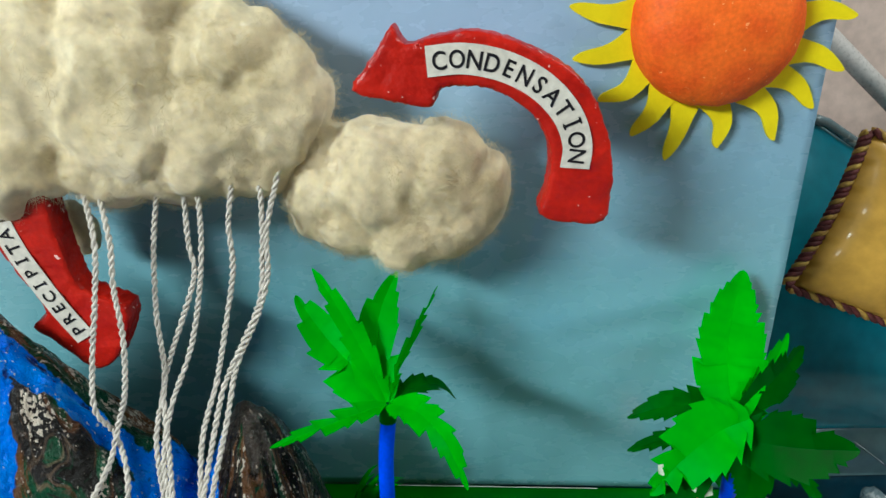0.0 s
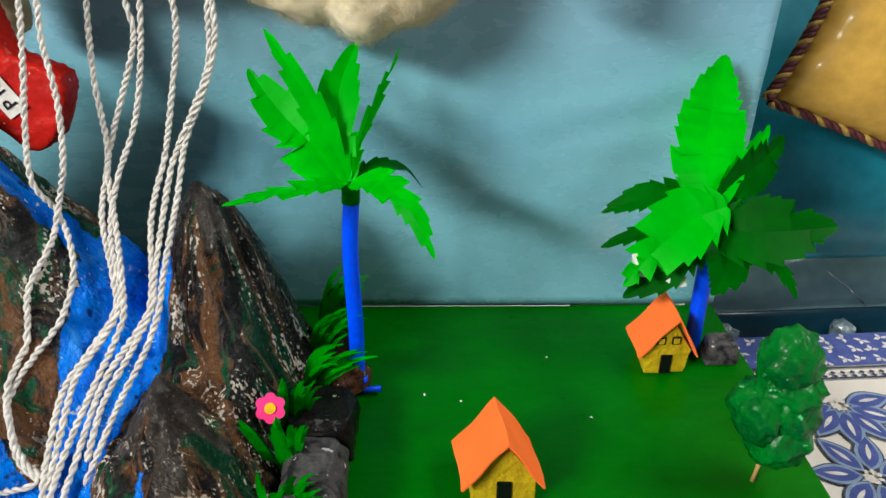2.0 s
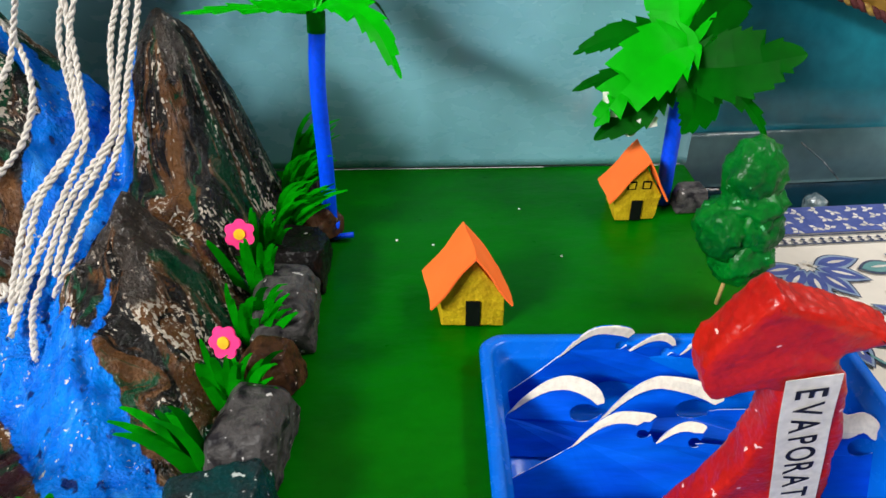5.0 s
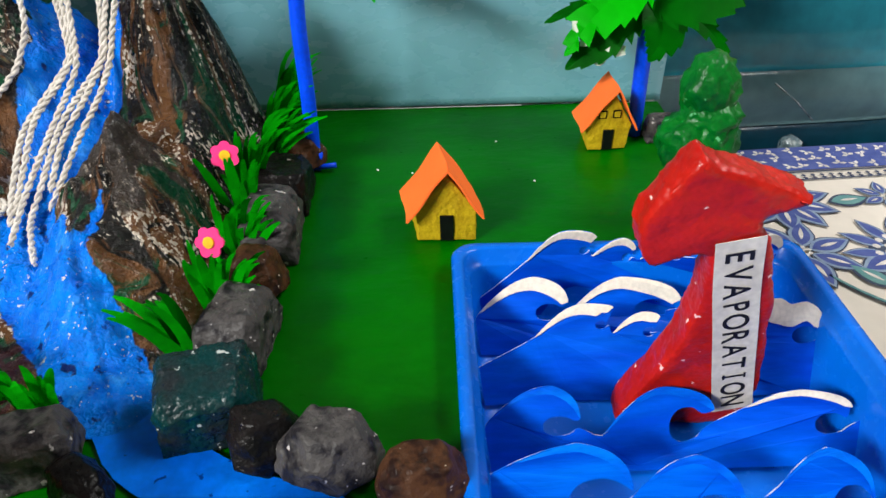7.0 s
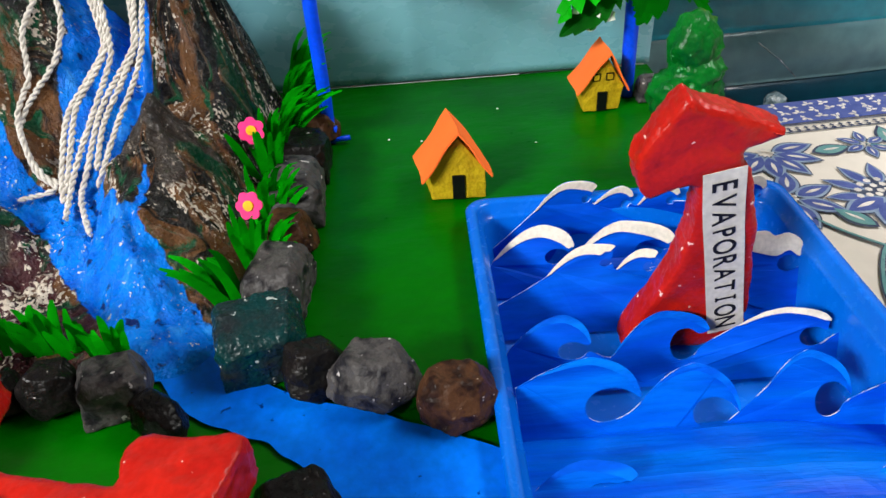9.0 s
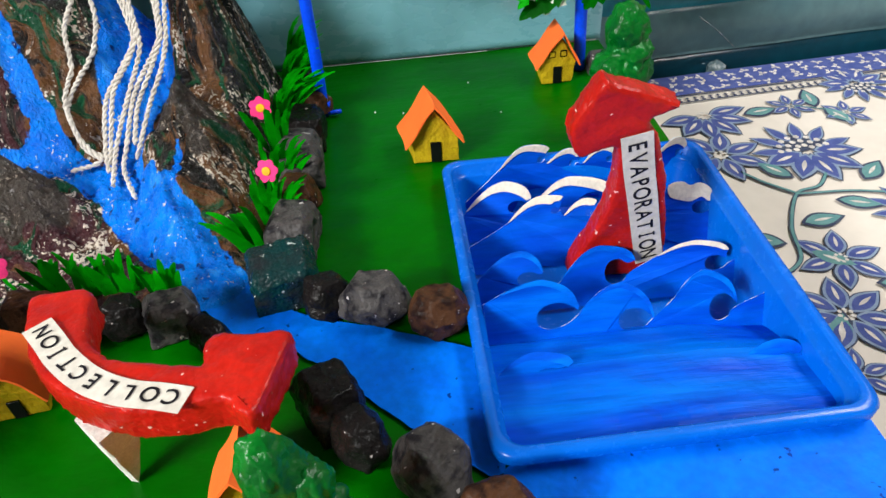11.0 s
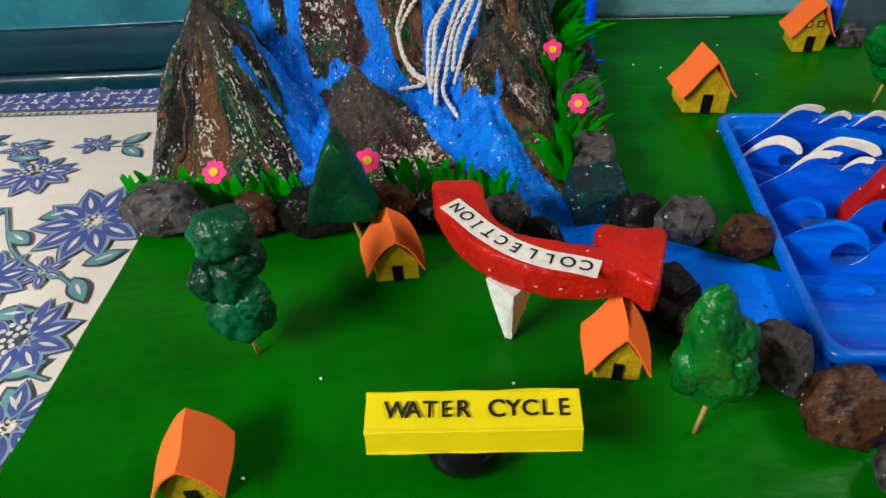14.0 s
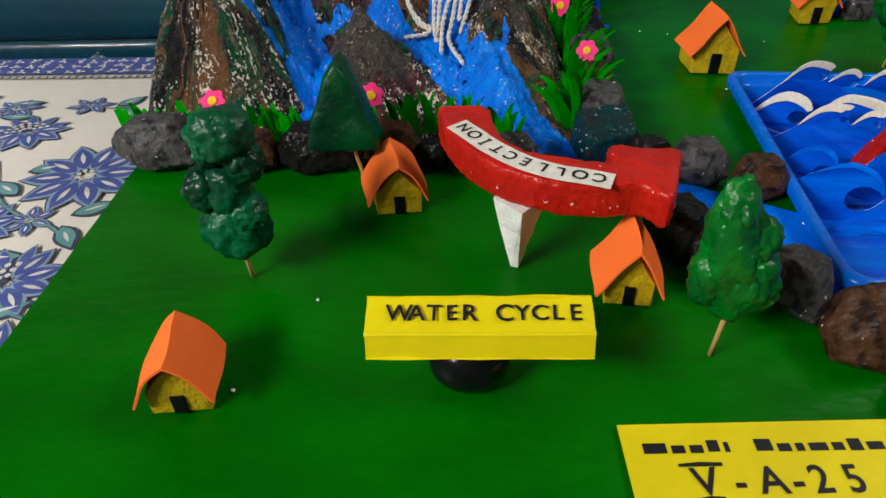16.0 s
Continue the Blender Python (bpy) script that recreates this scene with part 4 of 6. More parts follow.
lifted = [(x, y, z + 0.0007) for x, y, z in coords]
coords = lifted
range_part("stream", wet, mountain, M_MOUNTAIN, "bright blue painted stream")


# ---- lettered red arrows ----
def along(points):
    """A way of even steps along a polyline: place(s) for 0..1 gives the point and the direction."""
    pts = spline(points, 12)
    lens = [0.0]
    for a, b in zip(pts, pts[1:]):
        lens.append(lens[-1] + (b - a).length)

    def place(s):
        d = s * lens[-1]
        for i in range(len(pts) - 1):
            if d <= lens[i + 1] or i == len(pts) - 2:
                f = (d - lens[i]) / max(1e-9, lens[i + 1] - lens[i])
                return pts[i].lerp(pts[i + 1], f), (pts[i + 1] - pts[i]).normalized()
    return place, lens[-1]


def arrow(name, label, outline, depth, frame_m, text, text_path, letter, strip, flip=1, wide=1.0, ends=0.02, lift=0.0012):
    """A foam arrow: outline in (u, v), facing +w; a paper strip along text_path carries the word."""
    ob = thing(name, label, "arrow", frame_m, "lettered water cycle arrows")
    bm = prism_bm(outline, depth, lambda c: Vector((c.x, c.y, c.z - depth)), bevel=0.0042)
    cut_fine(bm, 0.0036)
    roughen(bm, 0.0012, 60, len(text))
    # crumbled foam beads along the cut rim and the sides
    bm.normal_update()
    for v in bm.verts:
        if v.co.z < -0.0016:
            near = noise.voronoi(v.co * 210)[0][0]
            v.co += v.normal * (0.0006 - 0.0022 * min(0.6, near))
    part("arrow_body", bm, M_RED, ob, smooth=True)
    place, length = along([(u, v, 0) for u, v in text_path])
    out = Vector((0, 0, 1))
    bm = bmesh.new()
    prev = None
    for i in range(41):
        p, d = place(i / 40)
        side = out.cross(d) * strip / 2
        pair = (bm.verts.new(p + side + out * lift), bm.verts.new(p - side + out * lift))
        if prev:
            bm.faces.new((prev[0], prev[1], pair[1], pair[0]))
        prev = pair
    bmesh.ops.recalc_face_normals(bm, faces=bm.faces[:])
    bmesh.ops.solidify(bm, geom=bm.faces[:], thickness=-0.0005)
    tag = part("label", bm, M_LABEL, ob, "white paper strip with black hand lettering")
    n = len(text)

    def spot(i):
        p, d = place(ends + (1 - 2 * ends) * (i + 0.5) / n)
        return p + out * (lift + 0.0007), d, out.cross(d), out
    part("lettering", lettering(text, spot, letter, wide), M_INK, tag)
    return ob


FRONT = Matrix(((1, 0, 0, 0), (0, 0, -1, 0), (0, 1, 0, 0), (0, 0, 0, 1)))  # u to the east, v up, w to the south


def front(x, y, z):
    return Matrix.Translation((x, y, z)) @ FRONT


cond = smooth_outline([(-0.050, 0.488), (-0.032, 0.514), (-0.018, 0.535), (-0.008, 0.522), (0.012, 0.526), (0.045, 0.531), (0.085, 0.518), (0.115, 0.502), (0.135, 0.477), (0.149, 0.441), (0.151, 0.410), (0.147, 0.383), (0.120, 0.381), (0.094, 0.389), (0.100, 0.412), (0.101, 0.441), (0.092, 0.460), (0.076, 0.477), (0.045, 0.490), (0.018, 0.488), (0.009, 0.474), (-0.018, 0.479)], 3)
arrow("condensation_arrow", "curved red foam arrow lettered CONDENSATION before the backdrop", cond, 0.030, front(0, 0.515, 0), "CONDENSATION",
      [(0.007, 0.509), (0.035, 0.511), (0.065, 0.505), (0.092, 0.491), (0.112, 0.470), (0.121, 0.447), (0.120, 0.428)], 0.0185, 0.0225, wide=0.86)

prec = smooth_outline([(-0.364, 0.455), (-0.342, 0.462), (-0.318, 0.450), (-0.311, 0.420), (-0.310, 0.385), (-0.305, 0.345), (-0.296, 0.318), (-0.262, 0.301), (-0.268, 0.270), (-0.285, 0.245), (-0.305, 0.238), (-0.330, 0.262), (-0.352, 0.281), (-0.337, 0.294), (-0.342, 0.315), (-0.356, 0.338), (-0.369, 0.375), (-0.374, 0.420)], 3)
arrow("precipitation_arrow", "curved red foam arrow lettered PRECIPITATION beside the yarn rain", prec, 0.028, front(0, 0.520, 0), "PRECIPITATION",
      [(-0.303, 0.272), (-0.318, 0.297), (-0.333, 0.327), (-0.346, 0.357), (-0.354, 0.390), (-0.355, 0.430)], 0.0162, 0.0200, wide=0.90)

evap = smooth_outline([(0.209, 0.176), (0.217, 0.174), (0.243, 0.164), (0.272, 0.151), (0.262, 0.143), (0.251, 0.137), (0.263, 0.115), (0.275, 0.075), (0.284, 0.030), (0.293, -0.030), (0.288, -0.0430), (0.250, -0.0435), (0.206, -0.0430), (0.202, -0.026), (0.216, 0.010), (0.228, 0.045), (0.231, 0.080), (0.228, 0.112), (0.210, 0.110), (0.196, 0.108), (0.187, 0.132), (0.196, 0.156)], 3)
LEANING = Matrix(((1, 0, 0, 0), (0, -0.1305, -0.9914, 0.1790), (0, 0.9914, -0.1305, 0), (0, 0, 0, 1)))
arrow("evaporation_arrow", "red foam arrow lettered EVAPORATION standing in the tray", evap, 0.023, LEANING, "EVAPORATION",
      [(0.2405, 0.128), (0.2480, 0.092), (0.2570, 0.056), (0.2670, 0.014), (0.2765, -0.024)], 0.0205, 0.0262, wide=0.82, ends=0.030)

coll = smooth_outline([(-0.216, 0.086), (-0.195, 0.089), (-0.174, 0.087), (-0.168, 0.062), (-0.161, 0.037), (-0.144, 0.020), (-0.122, 0.011), (-0.100, 0.007), (-0.082, 0.003), (-0.083, 0.015), (-0.078, 0.028), (-0.052, 0.026), (-0.027, 0.023), (-0.034, -0.008), (-0.043, -0.040), (-0.054, -0.036), (-0.064, -0.026), (-0.092, -0.030), (-0.122, -0.027), (-0.146, -0.018), (-0.170, -0.003), (-0.190, 0.018), (-0.203, 0.040), (-0.211, 0.062)], 3)
collection = arrow("collection_arrow", "curved red foam arrow lettered COLLECTION raised on a wedge", coll, 0.030, pose(0, 0, 0.092), "COLLECTION",
      [(-0.084, -0.0268), (-0.102, -0.0210), (-0.124, -0.0150), (-0.148, -0.0020), (-0.170, 0.0180), (-0.1855, 0.0370), (-0.1985, 0.0525)], 0.0152, 0.0196, wide=0.95)
bm = bmesh.new()
tip = [bm.verts.new(p) for p in ((-0.152, -0.012, -0.092), (-0.146, -0.014, -0.092), (-0.147, -0.008, -0.092))]
high = [bm.verts.new(p) for p in ((-0.168, -0.006, -0.029), (-0.146, -0.026, -0.029), (-0.127, -0.004, -0.029), (-0.134, 0.016, -0.029), (-0.158, 0.014, -0.029))]
bmesh.ops.convex_hull(bm, input=bm.verts[:])
cut_fine(bm, 0.012)
roughen(bm, 0.0010, 90)
part("wedge", bm, M_FOAM, collection, "white foam wedge under the arrow")

# ---- the sun ----
SUN = front(0.2540, 0.6400, 0.524)
sun = thing("sun", "orange foam sun dome with wavy yellow rays on the backdrop", "sun", SUN)
RAYS = 17
ray_rng = random.Random(21)
for i in range(RAYS):
    # each ray sways one way and curls back at its tip, like a flame
    a0 = 2 * math.pi * i / RAYS + 0.05 + ray_rng.uniform(-0.04, 0.04)
    sway = ray_rng.uniform(0.04, 0.13)
    r_out = ray_rng.uniform(0.108, 0.130)
    left, right = [], []
    for t, w in ((-0.25, 0.50), (0.0, 0.47), (0.15, 0.38), (0.32, 0.30), (0.50, 0.26), (0.68, 0.225), (0.84, 0.16), (0.95, 0.08)):
        r = 0.072 + (r_out - 0.072) * t
        c = a0 + sway * (math.sin(max(0.0, t) * 4.4) * 0.55 + max(0.0, t) * 0.75)
        half = w * 2 * math.pi / RAYS * 0.072 / r * 1.15
        left.append((r * math.cos(c - half), r * math.sin(c - half)))
        right.append((r * math.cos(c + half), r * math.sin(c + half)))
    tip_a = a0 + sway * (math.sin(4.4) * 0.55 + 0.75)
    edge = left + [(r_out * math.cos(tip_a), r_out * math.sin(tip_a))] + right[::-1]
    lift = 0.0006 * (i % 3)
    part("ray", prism_bm([(q.x, q.y) for q in smooth_outline(edge, 2)], 0.0035, lambda c: Vector((c.x, c.y, c.z + lift))), M_RAY, sun)
bm = bmesh.new()
bmesh.ops.create_uvsphere(bm, u_segments=56, v_segments=28, radius=1)
bmesh.ops.delete(bm, geom=[v for v in bm.verts if v.co.z < -0.02], context="VERTS")
for v in bm.verts:
    r = math.hypot(v.co.x, v.co.y)
    v.co = Vector((v.co.x * 0.0735, v.co.y * 0.0715, 0.004 + 0.040 * max(0, v.co.z) ** 0.75))
roughen(bm, 0.0015, 60, 3)
part("dome", bm, M_SUN, sun, "rough orange painted foam dome", smooth=True)


# ---- clouds ----
def cloud(name, label, puffs, seed, fibres):
    """puffs: (x, y, z, rx, ry, rz) of each tuft of cotton."""
    rng = random.Random(seed)
    c = [sum(p[k] for p in puffs) / len(puffs) for k in range(3)]
    ob = thing(name, label, "cloud", pose(*c), "cotton wool clouds")
    tips = []
    bm = bmesh.new()
    for x, y, z, rx, ry, rz in puffs:
        made = bmesh.ops.create_icosphere(bm, subdivisions=4, radius=1)["verts"]
        off = Vector((rng.uniform(0, 90), rng.uniform(0, 90), rng.uniform(0, 90)))
        for v in made:
            d = v.co.normalized()
            q = 1.02 + 0.22 * noise.fractal(d * 1.7 + off, 0.9, 2.0, 4) + 0.075 * noise.noise(d * 5 + off) + 0.045 * noise.noise(d * 11 + off)
            v.co = Vector((x - c[0] + d.x * rx * q, y - c[1] + d.y * ry * q, z - c[2] + d.z * rz * q))
        tips.append(([v.co.copy() for v in made], Vector((x - c[0], y - c[1], z - c[2]))))
    body = part("cotton_body", bm, M_COTTON, ob, "pulled cream cotton wool", smooth=True)
    join = body.modifiers.new("join", "REMESH")
    join.mode, join.voxel_size, join.use_smooth_shade = "VOXEL", 0.0036, True
    ease = body.modifiers.new("ease", "SMOOTH")
    ease.factor, ease.iterations = 0.5, 7
    verts, tris = [], []
    for k in range(fibres):
        made, mid = tips[k % len(tips)]
        v = rng.choice(made)
        d = (v - mid).normalized()
        # neighbouring fibres run the same way, as in pulled cotton
        q = (v + Vector(c)) * 26
        flow = Vector((noise.noise(q), noise.noise(q + Vector((31, 7, 3))), noise.noise(q + Vector((5, 47, 11)))))
        flow += Vector((rng.uniform(-1, 1), rng.uniform(-1, 1), rng.uniform(-1, 1))) * 0.55
        side = d.cross(flow).normalized()
        if k % 6:
            ln, lift = rng.uniform(0.005, 0.014), rng.uniform(0.06, 0.30)
        else:
            ln, lift = rng.uniform(0.004, 0.010), rng.uniform(0.35, 0.9)
        p = v + Vector((rng.uniform(-1, 1), rng.uniform(-1, 1), rng.uniform(-1, 1))) * 0.004 - d * 0.001
        w = side.cross(d) * 0.00009
        a, b2 = p + d * ln * lift * 0.6 + side * ln * 0.5, p + d * ln * lift * 0.55 + side * ln
        i = len(verts)
        verts += [p - w, p + w, a + w, a - w, b2]
        tris += [(i, i + 1, i + 2, i + 3), (i + 3, i + 2, i + 4)]
    me = bpy.data.meshes.new("fibre_fuzz")
    me.from_pydata(verts, [], tris)
    me.materials.append(M_FIBRE)
    fuzz = new("fibre_fuzz", me)
    fuzz.parent = ob
    tagged(fuzz, "loose cotton fibres", kind="stuff")
    return ob


cloud("cloud", "small cream cotton wool cloud above the palm tree", [
    (-0.085, 0.585, 0.385, 0.045, 0.034, 0.046), (-0.040, 0.575, 0.400, 0.050, 0.038, 0.054), (0.010, 0.580, 0.402, 0.048, 0.036, 0.050),
    (0.042, 0.585, 0.388, 0.034, 0.030, 0.040), (-0.020, 0.572, 0.352, 0.034, 0.030, 0.032), (-0.090, 0.588, 0.425, 0.030, 0.028, 0.028), (0.012, 0.575, 0.360, 0.040, 0.030, 0.030), (-0.060, 0.575, 0.362, 0.040, 0.030, 0.030)], 3, 90000)
cloud("cloud", "large cream cotton wool rain cloud with yarn hanging below", [
    (-0.130, 0.575, 0.470, 0.050, 0.040, 0.060), (-0.185, 0.565, 0.450, 0.052, 0.042, 0.060), (-0.160, 0.570, 0.510, 0.050, 0.040, 0.046),
    (-0.245, 0.560, 0.475, 0.060, 0.048, 0.075), (-0.235, 0.572, 0.545, 0.060, 0.045, 0.050), (-0.320, 0.560, 0.500, 0.066, 0.050, 0.085),
    (-0.350, 0.560, 0.570, 0.070, 0.048, 0.060), (-0.270, 0.560, 0.420, 0.042, 0.038, 0.036), (-0.215, 0.568, 0.415, 0.040, 0.036, 0.032), (-0.150, 0.572, 0.425, 0.040, 0.034, 0.034), (-0.352, 0.540, 0.428, 0.056, 0.046, 0.044), (-0.420, 0.570, 0.520, 0.060, 0.045, 0.090)], 8, 150000)
cloud("cloud", "wisp of cream cotton wool beside the red arrow", [(-0.335, 0.600, 0.342, 0.017, 0.014, 0.022), (-0.342, 0.602, 0.360, 0.013, 0.012, 0.014)], 12, 1500)


# ---- yarn rain ----
def rain_y(z):
    return float(np.interp(z, (0.036, 0.050, 0.062, 0.111, 0.150, 0.200, 0.260, 0.420), (0.268, 0.300, 0.320, 0.380, 0.420, 0.465, 0.510, 0.550)))


def yarn(points, fore=0.0):
    """A two-ply twisted strand through points (x, z), hanging from the cloud and lying out on the stream."""
    way = []
    for x, z in points:
        y = rain_y(z) - fore * smoothstep(0.20, 0.25, z) * (1 - smoothstep(0.36, 0.42, z))
        way.append(Vector((x, y, max(z, terrain(x, y) + 0.0030))))
    fine = spline(way, 26)
    fine = [Vector((p.x, p.y, max(p.z, terrain(p.x, p.y) + 0.0026))) for p in fine]
    ob = thing("yarn_strand", "white twisted wool yarn hanging as rain", "yarn", pose(*fine[0]), "yarn rain strands")
    run = [0.0]
    for a, b in zip(fine, fine[1:]):
        run.append(run[-1] + (b - a).length)
    n = int(run[-1] / 0.0011)
    pts, k = [], 0
    for i in range(n + 1):
        d = run[-1] * i / n
        while k < len(run) - 2 and run[k + 1] < d:
            k += 1
        pts.append(fine[k].lerp(fine[k + 1], (d - run[k]) / max(1e-9, run[k + 1] - run[k])) - fine[0])
    for ply in (0, 1):
        strand = []
        for i, p in enumerate(pts):
            d = (pts[min(i + 1, n)] - pts[max(i - 1, 0)]).normalized()
            a = (Vector((0, 1, 0)) - d * d.y)
            a = a.normalized() if a.length > 1e-3 else d.orthogonal().normalized()
            b = d.cross(a)
            w = 2 * math.pi * i * 0.0011 / 0.0150 + ply * math.pi + 1.6 * noise.noise((p + fine[0]) * 55)
            strand.append(p + 0.00125 * (1 + 0.30 * noise.noise(p * 150)) * (a * math.cos(w) + b * math.sin(w)))
        part("ply", tube_bm(strand, [0.00140 * (1 + 0.34 * noise.noise(q * 400 + Vector((ply, 0, 0)))) for q in strand], 7), M_YARN, ob, smooth=True)

    rng, verts, tris = random.Random(len(pts)), [], []
    for _ in range(int(n * 3.0)):
        p = rng.choice(pts)
        d = Vector((rng.uniform(-1, 1), rng.uniform(-1, 1), rng.uniform(-1, 1))).normalized()
        e = d.cross(Vector((rng.uniform(-1, 1), rng.uniform(-1, 1), 0.3))).normalized()
        r = rng.uniform(0.0025, 0.0055)
        i = len(verts)
        verts += [p + d * 0.0018 - e * 0.00007, p + d * 0.0018 + e * 0.00007, p + d * r + e * r * 0.5]
        tris.append((i, i + 1, i + 2))
    me = bpy.data.meshes.new("wool_fuzz")
    me.from_pydata(verts, [], tris)
    me.materials.append(M_YARN)
    fuzz = new("wool_fuzz", me)
    fuzz.parent = ob
    tagged(fuzz, kind="stuff")


yarn([(-0.296, 0.425), (-0.270, 0.372), (-0.271, 0.325), (-0.277, 0.278), (-0.276, 0.234), (-0.265, 0.207), (-0.252, 0.186), (-0.246, 0.164), (-0.252, 0.138), (-0.265, 0.120), (-0.276, 0.102), (-0.272, 0.086), (-0.256, 0.071), (-0.242, 0.066)], 0.032)
yarn([(-0.281, 0.415), (-0.256, 0.369), (-0.255, 0.334), (-0.250, 0.292), (-0.249, 0.250), (-0.260, 0.218), (-0.265, 0.184), (-0.273, 0.148), (-0.271, 0.125), (-0.278, 0.100), (-0.263, 0.074), (-0.245, 0.063), (-0.274, 0.058)], 0.032)
yarn([(-0.224, 0.42), (-0.233, 0.359), (-0.235, 0.297), (-0.228, 0.245), (-0.229, 0.203), (-0.214, 0.164), (-0.21, 0.145), (-0.225, 0.124), (-0.24, 0.103), (-0.241, 0.072), (-0.236, 0.055)])
yarn([(-0.205, 0.42), (-0.203, 0.359), (-0.2, 0.327), (-0.224, 0.261), (-0.227, 0.233), (-0.215, 0.19), (-0.204, 0.15), (-0.205, 0.134), (-0.219, 0.102), (-0.23, 0.072), (-0.23, 0.046)])
yarn([(-0.193, 0.42), (-0.192, 0.349), (-0.204, 0.274), (-0.219, 0.225), (-0.22, 0.19), (-0.207, 0.154), (-0.214, 0.134), (-0.232, 0.11), (-0.235, 0.085), (-0.236, 0.06)])
yarn([(-0.16, 0.42), (-0.167, 0.375), (-0.165, 0.336), (-0.174, 0.287), (-0.181, 0.244), (-0.189, 0.203), (-0.183, 0.154), (-0.189, 0.137), (-0.211, 0.107), (-0.22, 0.072), (-0.222, 0.056), (-0.204, 0.037)])
yarn([(-0.139, 0.42), (-0.138, 0.379), (-0.139, 0.349), (-0.144, 0.305), (-0.171, 0.248), (-0.177, 0.225), (-0.182, 0.169), (-0.181, 0.149), (-0.192, 0.126), (-0.208, 0.098), (-0.212, 0.072)])
yarn([(-0.121, 0.42), (-0.134, 0.37), (-0.135, 0.331), (-0.145, 0.296), (-0.165, 0.252), (-0.169, 0.217), (-0.175, 0.169), (-0.176, 0.146), (-0.183, 0.123), (-0.197, 0.096), (-0.21, 0.062)])


# ---- tray with paper waves ----
tray = thing("tray", "blue plastic tray set into the board", "tray", Matrix())


def tray_ring(inset, z, corner=0.13):
    pts = []
    for q in range(4):
        for i in range(7):
            a = math.pi / 2 * (q + i / 6)
            cx, cy = (1 - corner) * (1, -1, -1, 1)[q], (1 - corner * 0.75) * (1, 1, -1, -1)[q]
            p = tray_at(cx + corner * math.cos(a), cy + corner * 0.75 * math.sin(a))
            mid = tray_at(0, 0)
            d = p - mid
            pts.append(Vector((mid.x + d.x * (1 - inset / 0.13), mid.y + d.y * (1 - inset / 0.17), z)))
    return pts


bm = bmesh.new()
rings = [[bm.verts.new(p) for p in tray_ring(i, z)] for i, z in ((0.0005, 0.010), (0.0, 0.0170), (0.0018, 0.0200), (0.0072, 0.0205), (0.0092, 0.0185), (0.0100, 0.0100), (0.0130, 0.0085), (0.0140, 0.0060), (0.0170, -0.0420), (0.0200, -0.0460))]
for a, b in zip(rings, rings[1:]):
    for k in range(28):
        bm.faces.new((a[k], a[(k + 1) % 28], b[(k + 1) % 28], b[k]))
bm.faces.new(rings[-1])
part("tray_shell", bm, M_TRAY, tray, smooth=True)
under = bmesh.new()
r2 = [[under.verts.new(p) for p in tray_ring(i, z)] for i, z in ((0.0007, 0.010), (0.0105, 0.006), (0.0145, -0.0490))]
for a, b in zip(r2, r2[1:]):
    for k in range(28):
        under.faces.new((a[k], a[(k + 1) % 28], b[(k + 1) % 28], b[k]))
under.faces.new(r2[-1])
part("tray_outside", under, M_TRAY, tray, smooth=True)


def crest(start, top, lip, hole):
    """A breaking wave: up from its start over the top to the lip, round the hollow (x0, x1, z0, z1) under it, and out to the right."""
    x0, x1, z0, z1 = hole
    rise = [(start[0] + (top[0] - start[0]) * u, start[1] + (top[1] - start[1]) * v) for u, v in ((0, 0), (0.25, 0.42), (0.55, 0.80), (0.80, 0.97), (1, 1))]
    fall = [(top[0] + (lip[0] - top[0]) * u, top[1] + (lip[1] - top[1]) * v) for u, v in ((0.50, 0.18), (0.85, 0.48), (1.0, 0.85), (1, 1))]
    w, h = x1 - x0, z1 - z0
    hollow = [(x0 + w * u, z0 + h * v) for u, v in ((0.90, 0.80), (0.60, 1.0), (0.22, 0.95), (0.0, 0.62), (0.05, 0.20), (0.35, 0.0), (0.75, 0.12), (1.04, 0.42))]
    return rise, fall, hollow


